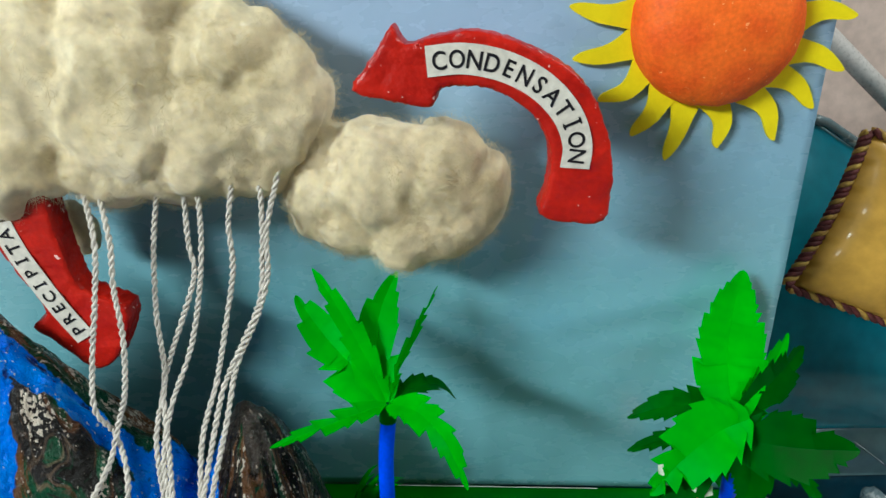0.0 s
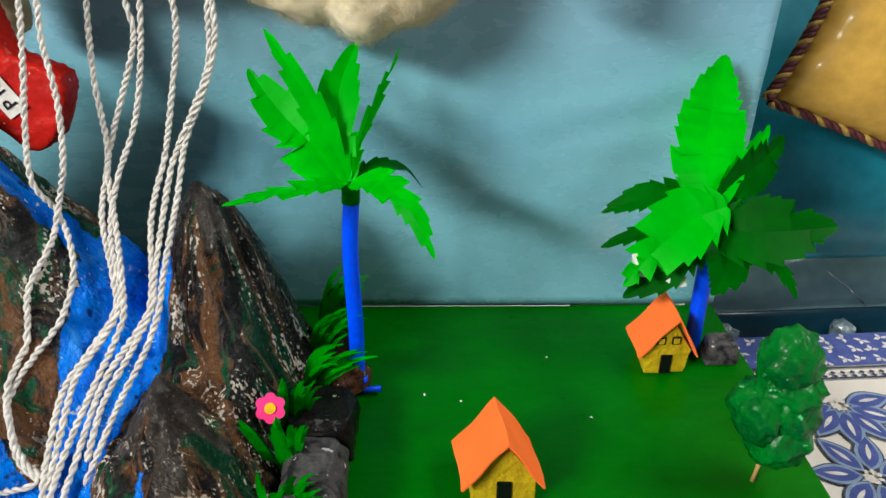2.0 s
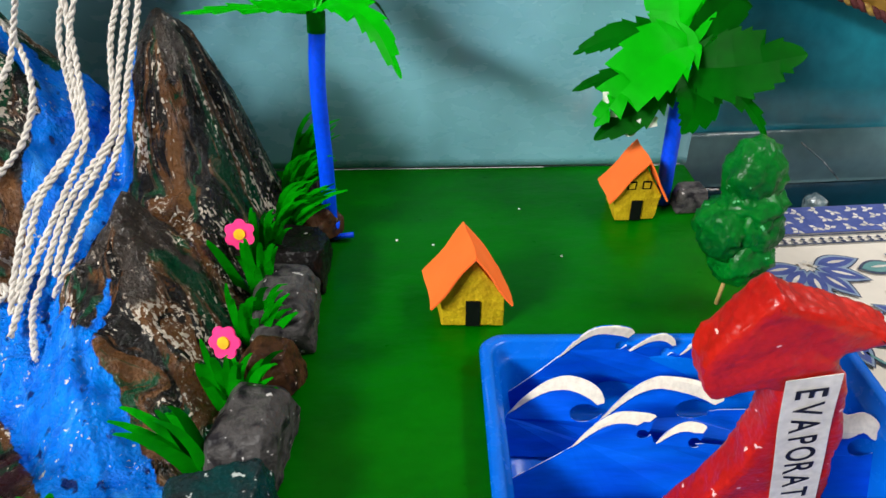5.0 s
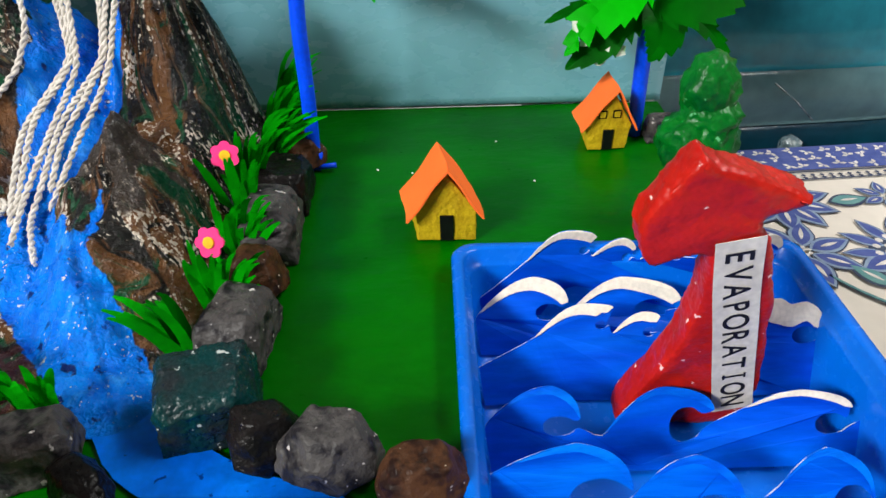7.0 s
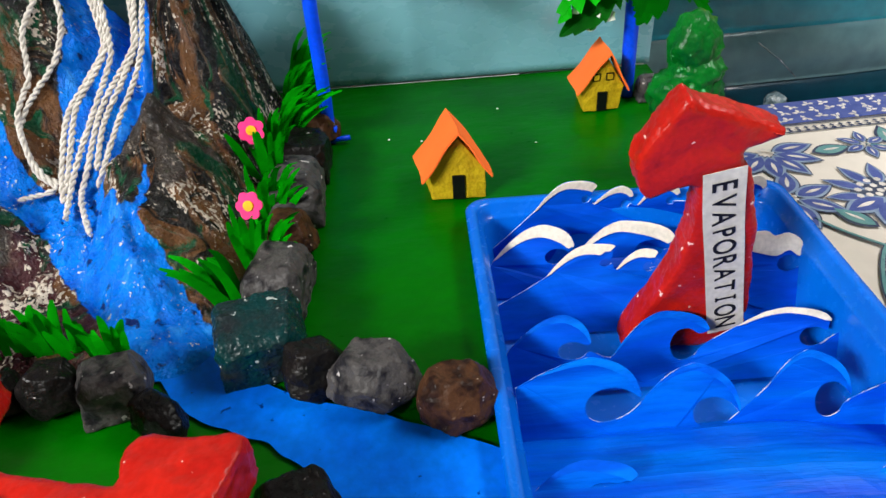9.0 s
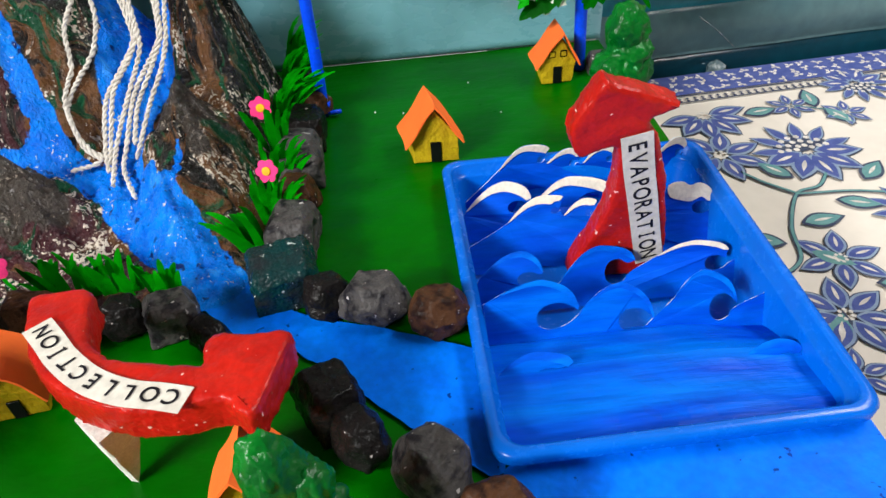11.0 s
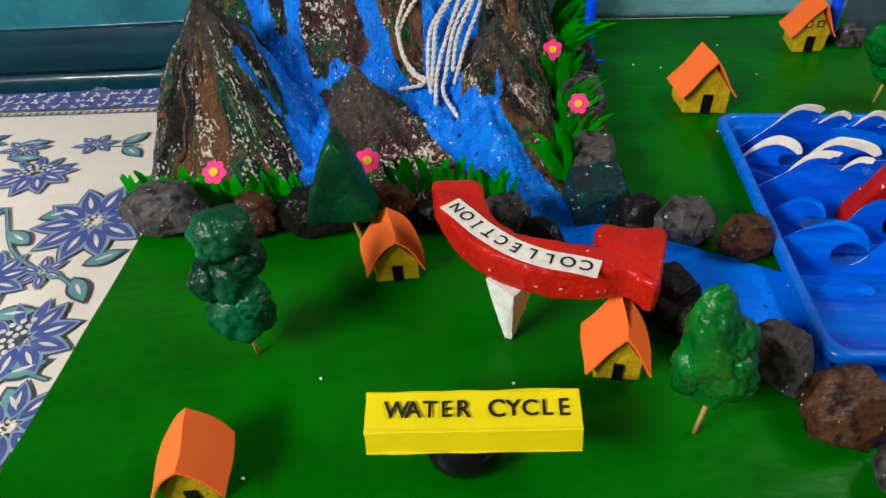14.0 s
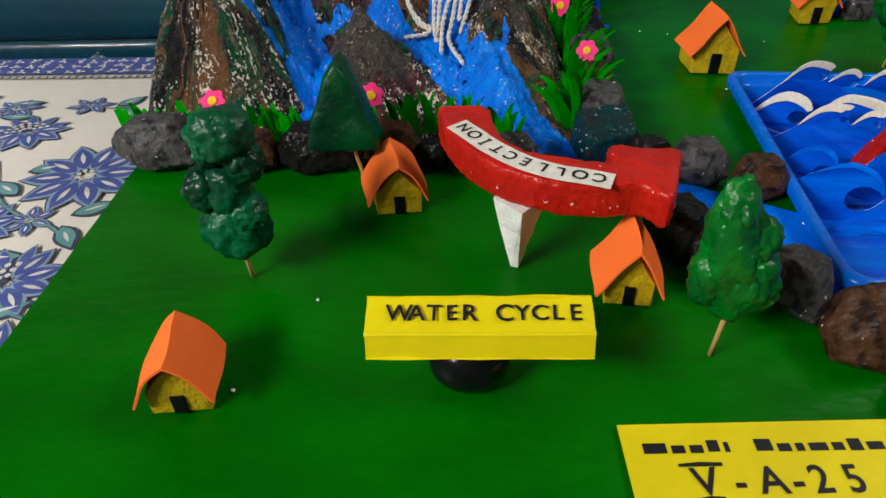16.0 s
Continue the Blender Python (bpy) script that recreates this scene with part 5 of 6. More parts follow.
def wave_row(y, lean, crests, caps, left, right, turn=0.0, floor_z=-0.043, mat=None, sway=0.003, shrink=1.0):
    """A card cut into waves, standing or leaning back; caps give the thickness of the white crescent on a crest, or None."""
    ob = thing("paper_wave", "blue painted card cut into breaking waves" + (" with white foam caps" if any(caps) else ""), "wave", pose(0, y, 0, -lean, 0, turn), "paper waves in the tray")
    outline = [left]
    for c in crests:
        rise, fall, hollow = crest(*c)
        outline += rise + fall + hollow
    outline.append(right)
    foot = floor_z / shrink / math.cos(math.radians(lean))
    pts = [(p.x, p.y) for p in spline([(a, b, 0) for a, b in outline], 3)] + [(left[0] + (right[0] - left[0]) * (0.985 - 0.97 * i / 15), foot) for i in range(16)]
    place = lambda c: Vector((c.x, -c.z + sway * math.sin(c.x * 38 + y * 60), c.y * shrink))
    ob_card = part("wave_card", prism_bm(pts, 0.0011, place), mat or M_WAVE, ob)
    ob_card.data.materials.append(M_CUT)
    for f in ob_card.data.polygons:
        f.material_index = 1 if abs(f.normal.y) < 0.6 else 0
    for c, th in zip(crests, caps):
        bare = not th
        th = th or 0.0100
        rise, fall, hollow = crest(*c)
        up = [(p.x, p.y) for p in spline([(a, b, 0) for a, b in rise + fall], 3)]
        tops = sorted(up)
        x0, x1 = up[0][0], up[-1][0]
        low = []
        for i in range(1, 14):
            t = i / 14
            x = x0 + (x1 - x0) * t
            low.append((x, float(np.interp(x, [p[0] for p in tops], [p[1] for p in tops])) - th * t ** 0.75 * (1 - 0.15 * t)))
        edge = [(x, z + 0.0006) for x, z in up] + [(x, max(z, up[-1][1] - 0.004)) if x > x0 + 0.8 * (x1 - x0) else (x, z) for x, z in low[::-1]]
        if bare:
            part("crest_edge", prism_bm(edge, 0.0004, lambda q: place(q + Vector((0, 0, 0.0013)))), M_CRESTEDGE, ob, "light blue brushed crest")
        else:
            part("foam_cap", prism_bm(edge, 0.0009, lambda q: place(q + Vector((0, 0, 0.0017)))), M_CAP, ob, "white card foam cap")
    return ob, place


LEAN, SHRINK = 26, 0.77  # the near cards lean back and are cut a little lower
wave_row(0.3060, 0, [((0.152, 0.014), (0.184, 0.0395), (0.206, 0.0315), (0.194, 0.202, 0.016, 0.024)), ((0.205, 0.014), (0.229, 0.0295), (0.238, 0.0195), (0.229, 0.237, 0.008, 0.016)), ((0.243, 0.010), (0.266, 0.0315), (0.277, 0.0215), (0.267, 0.276, 0.010, 0.018)), ((0.318, 0.010), (0.343, 0.0315), (0.353, 0.0195), (0.342, 0.350, 0.008, 0.018))],
         [0.010, 0.008, 0.009, 0.011], (0.110, -0.028), (0.354, 0.002))
wave_row(0.2800, LEAN, [((0.113, -0.020), (0.158, 0.017), (0.181, -0.009), (0.157, 0.179, -0.027, -0.010)), ((0.178, -0.026), (0.226, 0.014), (0.269, -0.012), (0.234, 0.266, -0.028, -0.010))],
         [0.0205, 0.0205], (0.111, -0.026), (0.352, -0.020), shrink=SHRINK)
ob, place = wave_row(0.2300, LEAN, [((0.150, 0.000), (0.188, 0.030), (0.205, 0.026), (0.193, 0.202, 0.006, 0.014)), ((0.205, 0.002), (0.228, 0.022), (0.237, 0.017), (0.226, 0.235, -0.001, 0.008)), ((0.290, -0.004), (0.318, 0.026), (0.352, 0.002), (0.334, 0.354, -0.014, 0.002))],
         [0.0150, 0.0120, None], (0.110, -0.025), (0.361, -0.006), shrink=SHRINK)
heart = [(0.311, 0.012), (0.310, 0.027), (0.324, 0.030), (0.332, 0.024), (0.343, 0.026), (0.353, 0.016), (0.351, 0.001), (0.343, 0.008), (0.333, 0.003), (0.322, 0.006)]
part("foam_cap", prism_bm([(p.x, p.y) for p in smooth_outline(heart, 3)], 0.0009, lambda q: place(q + Vector((0, 0, 0.0017)))), M_CAP, ob, "white card foam cap")
wave_row(0.1710, LEAN, [((0.112, -0.018), (0.153, 0.013), (0.170, -0.015), (0.147, 0.169, -0.030, -0.013)), ((0.184, -0.030), (0.226, 0.009), (0.257, -0.014), (0.228, 0.252, -0.040, -0.010)), ((0.278, -0.012), (0.315, 0.003), (0.342, -0.012), (0.321, 0.342, -0.035, -0.017))],
         [None, None, 0.0080], (0.110, -0.024), (0.362, -0.015), shrink=SHRINK)
wave_row(0.1050, LEAN, [((0.120, 0.024), (0.158, 0.036), (0.188, -0.003), (0.152, 0.186, -0.021, 0.008)), ((0.192, -0.002), (0.226, 0.022), (0.251, -0.022), (0.222, 0.248, -0.034, -0.008)), ((0.268, 0.000), (0.295, 0.028), (0.322, -0.014), (0.298, 0.320, -0.031, -0.001))],
         [None, None, None], (0.108, 0.016), (0.356, -0.004), mat=M_PALEWAVE, shrink=SHRINK)
wave_row(0.0440, 40, [((0.112, 0.000), (0.142, 0.013), (0.168, 0.002), (0.142, 0.160, -0.004, 0.000)), ((0.300, -0.010), (0.330, 0.002), (0.346, -0.008), (0.326, 0.342, -0.016, -0.009))],
         [None, None], (0.109, -0.002), (0.352, -0.004), mat=M_PALEWAVE, sway=0.0010, floor_z=-0.012)
# the near sheet of painted card slopes down to the tray's front
bm = bmesh.new()
grid = []
for j in range(13):
    t = j / 12
    y = 0.100 - 0.128 * t
    z = -0.026 + 0.022 * min(1.0, t * 2.4) ** 0.8 + 0.005 * t + 0.0010 * math.sin(t * 17)
    grid.append([bm.verts.new((0.1085 + (0.246 - 0.008 * t) * i / 24 - 0.001 * t, y, z - 0.012 * smoothstep(15, 24, i) * (1 - 0.7 * t) + 0.0016 * noise.noise(Vector((i * 0.4, j * 0.6, 0))))) for i in range(25)])
for a, b in zip(grid, grid[1:]):
    for i in range(24):
        bm.faces.new((a[i], a[i + 1], b[i + 1], b[i]))
low = bmesh.ops.extrude_face_region(bm, geom=bm.faces[:])
bmesh.ops.translate(bm, verts=[g for g in low["geom"] if isinstance(g, bmesh.types.BMVert)], vec=(0, 0, -0.001))
sheet = thing("paper_water", "sloping sheet of pale blue brush-painted card in the tray", "water", Matrix())
part("water_sheet", bm, M_PALEWAVE, sheet)


# ---- houses ----
def house(x, y, turn, width, depth, wall, ridge, over=0.008, flare=0.0, windows=False, lean=0.0, skew=0.0, label="small yellow foam house with an orange folded roof", soft=0.0, taper=0.0):
    ob = thing("house", label, "house", pose(x, y, 0.0, 0, 0, turn), "toy houses on the board")
    h = width / 2
    body = [(-h + taper, 0), (h - taper, 0), (h, wall), (h * 0.05 + lean, ridge - 0.005), (-h, wall)]
    bm = prism_bm(body, depth, lambda c: Vector((c.x + skew * c.z / depth, c.z, c.y)), bevel=0.0010)
    cut_fine(bm, 0.010)
    roughen(bm, 0.0009, 130, x * 7)
    part("wall", bm, M_WALLY, ob)
    top = (h * 0.05 + lean, ridge)
    lo_l, lo_r = (-h - over * 0.9, wall - over * 1.05), (h + over * 0.7, wall - over * 0.9)
    prof = []
    for i in range(9):
        t = i / 8
        sag = -flare * math.sin(math.pi * t) + soft * math.sin(math.pi * t)
        prof.append((lo_l[0] + (top[0] - lo_l[0]) * t - sag * 0.5, lo_l[1] + (top[1] - lo_l[1]) * t + sag))
    for i in range(1, 9):
        t = i / 8
        sag = -flare * math.sin(math.pi * t) + soft * math.sin(math.pi * t)
        prof.append((top[0] + (lo_r[0] - top[0]) * t + sag * 0.5, top[1] + (lo_r[1] - top[1]) * t + sag))
    bm = bmesh.new()
    rows = []
    for j in range(5):
        s = j / 4
        yy = -over + (depth + over * 1.2) * s
        rows.append([bm.verts.new((px + skew * s + (0.0012 * math.sin(s * 5 + px * 200)), yy - skew * 0.2 * (px / h), pz + 0.0016)) for px, pz in prof])
    for a, b in zip(rows, rows[1:]):
        for k in range(len(prof) - 1):
            bm.faces.new((a[k], a[k + 1], b[k + 1], b[k]))
    bmesh.ops.recalc_face_normals(bm, faces=bm.faces[:])
    bmesh.ops.solidify(bm, geom=bm.faces[:], thickness=-0.0016)
    part("roof", bm, M_ROOF, ob, "folded orange foam-sheet roof", smooth="creased")
    dw, dh = width * 0.115, wall * 0.84
    part("door", box_bm(-dw, dw, -0.0016, 0.001, 0.0005, dh, 0.0003, 1), M_BLACK, ob, "black painted door")
    if windows:
        for wx in (-0.008, 0.007):
            s = 0.0042
            win = part("window", box_bm(wx - s, wx + s, -0.0014, 0.0005, wall * 1.48 - s, wall * 1.48 + s), M_BLACK, ob, "window outlined in black ink")
            part("pane", box_bm(wx - s * 0.72, wx + s * 0.72, -0.0018, 0.0004, wall * 1.48 - s * 0.72, wall * 1.48 + s * 0.72), M_WALLY, win)
    return ob


house(0.0915, 0.3565, -2, 0.050, 0.044, 0.030, 0.067, skew=-0.008)
house(0.2645, 0.520, 3, 0.048, 0.046, 0.027, 0.064, over=0.006, windows=True, lean=0.003, taper=0.004, skew=0.004, label="yellow foam house with two inked windows under an orange roof")
house(-0.2500, 0.0560, 8, 0.040, 0.042, 0.022, 0.050, over=0.008, soft=0.0035, skew=-0.006, label="yellow foam house with a drooping orange roof beside the arrow")
house(-0.0645, -0.0530, -3, 0.035, 0.042, 0.022, 0.054, over=0.009)
house(-0.3655, -0.1690, 8, 0.039, 0.042, 0.020, 0.047, over=0.007, soft=0.003, skew=-0.002, label="yellow foam house with a tall orange roof on the near lawn")


# ---- foam trees on sticks ----
def foam_tree(x, y, lumps, stick, mat, label, seed, name="tree"):
    """lumps: (dx, dy, z, rx, ry, rz); stick: (dx, dy, z) of its upper end."""
    ob = thing(name, label, "tree", pose(x, y, 0), "foam trees on sticks")
    rng = random.Random(seed)
    bm = bmesh.new()
    for dx, dy, z, rx, ry, rz in lumps:
        off = Vector((rng.uniform(0, 50), rng.uniform(0, 50), rng.uniform(0, 50)))
        for v in bmesh.ops.create_icosphere(bm, subdivisions=4, radius=1)["verts"]:
            d = v.co.normalized()
            q = 1 + 0.18 * noise.noise(d * 1.5 + off) + 0.16 * noise.fractal(d * 3.6 + off, 0.9, 2.0, 4) - 0.16 * max(0.0, noise.voronoi(d * 3.4 + off)[0][0] - 0.25)
            q *= 0.84 + 0.16 * min(1.3, 1 / max(abs(d.x), abs(d.y), abs(d.z)))
            slim = 1 - 0.22 * d.z if rz > 0.05 else 1.0
            v.co = Vector((dx + d.x * rx * q * slim - (0.010 * d.z if rz > 0.05 else 0), dy + d.y * ry * q * slim, z + d.z * rz * (q * 0.5 + 0.5)))
    part("crown", bm, mat, ob, smooth=True)
    part("stick", tube_bm([(0, 0, 0.0), (stick[0] * 0.5, stick[1] * 0.5, stick[2] * 0.5), stick], 0.0019, 8), M_STICK, ob, "split bamboo stick", smooth=True)
    return ob


foam_tree(-0.3585, -0.0345, [(-0.004, 0.002, 0.048, 0.026, 0.021, 0.026), (0.010, -0.001, 0.066, 0.015, 0.015, 0.015), (-0.002, 0.004, 0.082, 0.019, 0.018, 0.024), (-0.020, 0.003, 0.083, 0.016, 0.017, 0.019), (0.013, 0.004, 0.106, 0.015, 0.015, 0.016), (0.001, 0.006, 0.127, 0.024, 0.019, 0.020), (-0.010, 0.003, 0.116, 0.012, 0.013, 0.014)], (-0.004, 0.001, 0.04), M_BUSHTEAL, "teal-green lumpy foam tree on a bamboo stick", 4)
foam_tree(-0.0140, -0.1000, [(-0.003, 0.004, 0.089, 0.022, 0.018, 0.055), (0.008, 0.002, 0.068, 0.019, 0.018, 0.026), (-0.015, 0.003, 0.070, 0.014, 0.015, 0.022), (-0.010, 0.004, 0.112, 0.014, 0.015, 0.026), (0.008, 0.003, 0.100, 0.012, 0.013, 0.018)], (0.003, 0.001, 0.05), M_BUSH, "tall oval green foam tree on a bamboo stick", 9)
foam_tree(0.2985, 0.3800, [(0.008, 0.000, 0.050, 0.026, 0.024, 0.024), (0.012, 0.002, 0.078, 0.024, 0.024, 0.028), (-0.007, 0.002, 0.074, 0.023, 0.024, 0.026), (0.004, 0.004, 0.120, 0.022, 0.020, 0.030), (0.008, 0.002, 0.096, 0.024, 0.022, 0.022)], (0.004, 0.001, 0.04), M_BUSH, "green painted foam tree of rounded lumps on a stick", 17)

cone = thing("tree", "bottle green triangular foam tree on a bamboo stick", "tree", pose(-0.2840, 0.0920, 0), "foam trees on sticks")
bm = prism_bm([(-0.062, 0.048), (0.004, 0.050), (-0.008, 0.080), (-0.024, 0.112), (-0.034, 0.122), (-0.044, 0.108), (-0.056, 0.076)], 0.032, lambda c: Vector((c.x + 0.012, c.z - 0.014 + (c.y - 0.05) * 0.30, c.y)), bevel=0.003)
cut_fine(bm, 0.010)
roughen(bm, 0.0016, 70, 5)
part("crown", bm, M_CONE, cone, smooth=True)
part("stick", tube_bm([(0, 0, 0), (-0.008, 0.004, 0.03), (-0.016, 0.008, 0.06)], 0.0019, 8), M_STICK, cone, "split bamboo stick", smooth=True)


# ---- palms of straw and cut paper ----
def leaf_bm(path, width, teeth, up, fold=0.16, cut=0.30):
    """A cut paper leaf along a curved midrib: uneven pointed lobes parted by slits, leaning towards the tip."""
    rng = random.Random(round(width * 9000) + teeth + round(path[-1][0] * 1000))
    mid = spline(path, 44)
    n = len(mid) - 1
    bm = bmesh.new()
    edges = []
    for _ in range(2):
        at = [0.0]
        while at[-1] < 1:
            at.append(at[-1] + rng.uniform(0.6, 1.5) / (teeth * 1.0))
        edges.append((at, [cut * rng.choice((0.35, 0.7, 1.1, 1.7)) for _ in at]))
    rows = []
    for i, p in enumerate(mid):
        t = i / n
        d = (mid[min(i + 1, n)] - mid[max(i - 1, 0)]).normalized()
        side = d.cross(Vector(up)).normalized()
        rise = side.cross(d).normalized()
        w = width * (math.sin(math.pi * min(1.0, 0.05 + 0.95 * t ** 0.72)) ** 0.75) + 0.0004
        pair = []
        for sgn, (at, deep) in zip((1, -1), edges):
            k = max(j for j, a in enumerate(at) if a <= t)
            ph = (t - at[k]) / (at[min(k + 1, len(at) - 1)] - at[k] + 1e-6)
            q = 1.04 - deep[k] * max(0.0, 1 - ph) ** 0.8
            pair.append(bm.verts.new(p + side * sgn * w * q + rise * w * fold + d * w * (0.30 * min(1.0, ph) - 0.10) * q))
        rows.append((pair[0], bm.verts.new(p), pair[1]))
    for a, b in zip(rows, rows[1:]):
        bm.faces.new((a[0], a[1], b[1], b[0]))
        bm.faces.new((a[1], a[2], b[2], b[1]))
    bmesh.ops.solidify(bm, geom=bm.faces[:], thickness=0.0005)
    return bm


def palm(x, y, trunk, leaves, label, radius=0.0072):
    """trunk: places of its centre line; leaves: (midrib places, half width, teeth, up, material)."""
    ob = thing("palm_tree", label, "tree", pose(x, y, 0), "paper palm trees")
    part("trunk", tube_bm(spline(trunk, 6), radius, 14), M_STRAW, ob, "rolled blue paper trunk", smooth=True)
    for path, w, teeth, up, mat, *deep in leaves:
        part("leaf", leaf_bm(path, w, teeth, up, cut=deep[0] if deep else 0.30), mat, ob)
    return ob


palm_a = palm(-0.030, 0.497, [(-0.010, 0, 0), (-0.008, 0.002, 0.07), (-0.008, 0.006, 0.15), (-0.003, 0.010, 0.209)], [
    ([(-0.005, 0.010, 0.215), (-0.022, 0.018, 0.255), (-0.045, 0.026, 0.300), (-0.066, 0.032, 0.336)], 0.0125, 5, (0.3, -1, 0.3), M_LEAF),
    ([(-0.005, 0.010, 0.215), (-0.032, 0.022, 0.240), (-0.062, 0.038, 0.266), (-0.089, 0.052, 0.300)], 0.0270, 8, (0.2, -1, 0.4), M_LEAF, 0.42),
    ([(-0.005, 0.010, 0.215), (-0.014, 0.024, 0.245), (-0.012, 0.044, 0.285), (0.003, 0.062, 0.320)], 0.0220, 6, (0.1, -1, 0.2), M_LEAF),
    ([(-0.003, 0.010, 0.215), (0.008, 0.014, 0.255), (0.026, 0.020, 0.292), (0.042, 0.026, 0.323)], 0.0075, 6, (0.8, -0.6, 0.2), M_LEAF, 0.6),
    ([(-0.005, 0.008, 0.214), (-0.028, -0.018, 0.222), (-0.056, -0.048, 0.228), (-0.084, -0.077, 0.233)], 0.0125, 8, (0.15, -0.25, 1), M_LEAF, 0.50),
    ([(-0.003, 0.008, 0.214), (0.022, -0.014, 0.224), (0.048, -0.038, 0.212), (0.068, -0.058, 0.178)], 0.0165, 9, (0.1, -0.5, 1), M_LEAF, 0.55),
    # side leaf in the shaded copy of the leaf green
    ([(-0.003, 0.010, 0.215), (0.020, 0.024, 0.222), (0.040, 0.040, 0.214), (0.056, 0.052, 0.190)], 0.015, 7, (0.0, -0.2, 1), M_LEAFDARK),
], "paper palm tree with a blue trunk beside the mountain")
part("collar", tube_bm([(-0.0046, 0.0090, 0.196), (-0.0040, 0.0095, 0.205), (-0.0035, 0.0100, 0.213)], 0.0080, 14), M_LEAFDARK, palm_a, "dark green paper collar under the leaves", smooth=True)
part("foot", tube_bm([(-0.009, -0.008, 0.004), (0.013, -0.007, 0.006)], 0.0030, 8), M_STRAW, palm_a, "blue paper tab at the foot", smooth=True)
part("foot", tube_bm([(-0.006, -0.004, 0.000), (-0.002, -0.006, 0.020)], 0.0030, 8), M_STRAW, palm_a, smooth=True)

palm_b = palm(0.303, 0.556, [(0, 0, 0), (-0.002, -0.002, 0.06), (-0.004, -0.004, 0.12), (-0.005, -0.003, 0.150)], [
    ([(-0.008, 0.000, 0.165), (-0.010, 0.030, 0.205), (-0.004, 0.052, 0.250), (0.007, 0.070, 0.292)], 0.037, 12, (0.1, -1, 0.25), M_LEAF, 0.20),
    ([(-0.006, 0.000, 0.160), (0.016, 0.018, 0.178), (0.038, 0.040, 0.200), (0.059, 0.062, 0.226)], 0.022, 8, (0.5, -1, 0.3), M_LEAF),
    ([(0.004, -0.006, 0.170), (-0.030, -0.020, 0.164), (-0.064, -0.030, 0.138), (-0.091, -0.036, 0.102)], 0.034, 8, (-0.35, -0.8, 0.6), M_LEAF, 0.62),
    # from here the side, rear and lower leaves wear the shaded green
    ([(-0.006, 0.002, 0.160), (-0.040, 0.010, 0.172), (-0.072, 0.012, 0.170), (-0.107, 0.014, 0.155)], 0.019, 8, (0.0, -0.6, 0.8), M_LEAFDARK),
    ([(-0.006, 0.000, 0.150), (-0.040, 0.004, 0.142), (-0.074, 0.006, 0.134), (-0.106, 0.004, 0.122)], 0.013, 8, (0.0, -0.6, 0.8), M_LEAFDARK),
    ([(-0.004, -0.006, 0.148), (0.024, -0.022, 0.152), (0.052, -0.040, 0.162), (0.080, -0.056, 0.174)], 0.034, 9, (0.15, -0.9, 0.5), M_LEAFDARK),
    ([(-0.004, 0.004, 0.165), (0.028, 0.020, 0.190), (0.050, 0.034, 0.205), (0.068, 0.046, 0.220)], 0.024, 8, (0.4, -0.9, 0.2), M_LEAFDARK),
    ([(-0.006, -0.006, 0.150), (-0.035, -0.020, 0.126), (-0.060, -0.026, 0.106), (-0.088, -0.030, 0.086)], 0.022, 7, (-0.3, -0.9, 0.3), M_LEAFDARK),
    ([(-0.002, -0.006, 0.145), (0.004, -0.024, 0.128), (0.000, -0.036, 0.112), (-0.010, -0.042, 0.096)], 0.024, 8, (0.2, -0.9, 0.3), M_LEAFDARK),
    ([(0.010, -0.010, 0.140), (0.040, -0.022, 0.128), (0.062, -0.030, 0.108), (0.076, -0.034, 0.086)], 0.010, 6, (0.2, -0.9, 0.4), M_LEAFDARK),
], "paper palm tree with a blue trunk and broad drooping leaves", 0.0080)
for x, z, y, tx, w, h in ((-0.080, 0.128, -0.030, 20, 0.0075, 0.0055), (-0.070, 0.112, -0.028, -10, 0.0060, 0.0040), (-0.038, 0.104, -0.030, 5, 0.0100, 0.0060), (-0.054, 0.093, -0.030, -25, 0.0065, 0.0040), (0.048, 0.156, -0.002, 10, 0.0110, 0.0060)):
    bits = [(w * math.cos(k * 0.7854) * (1 + 0.25 * math.sin(k * 2.3 + tx)), h * math.sin(k * 0.7854)) for k in range(8)]
    rot = Euler((radians(62), radians(tx), radians(tx))).to_matrix()
    part("tape", prism_bm(bits, 0.0006, lambda c: rot @ c + Vector((x, y, z))), M_TAPE, palm_b, "whitish scrap for a glint on clear tape")


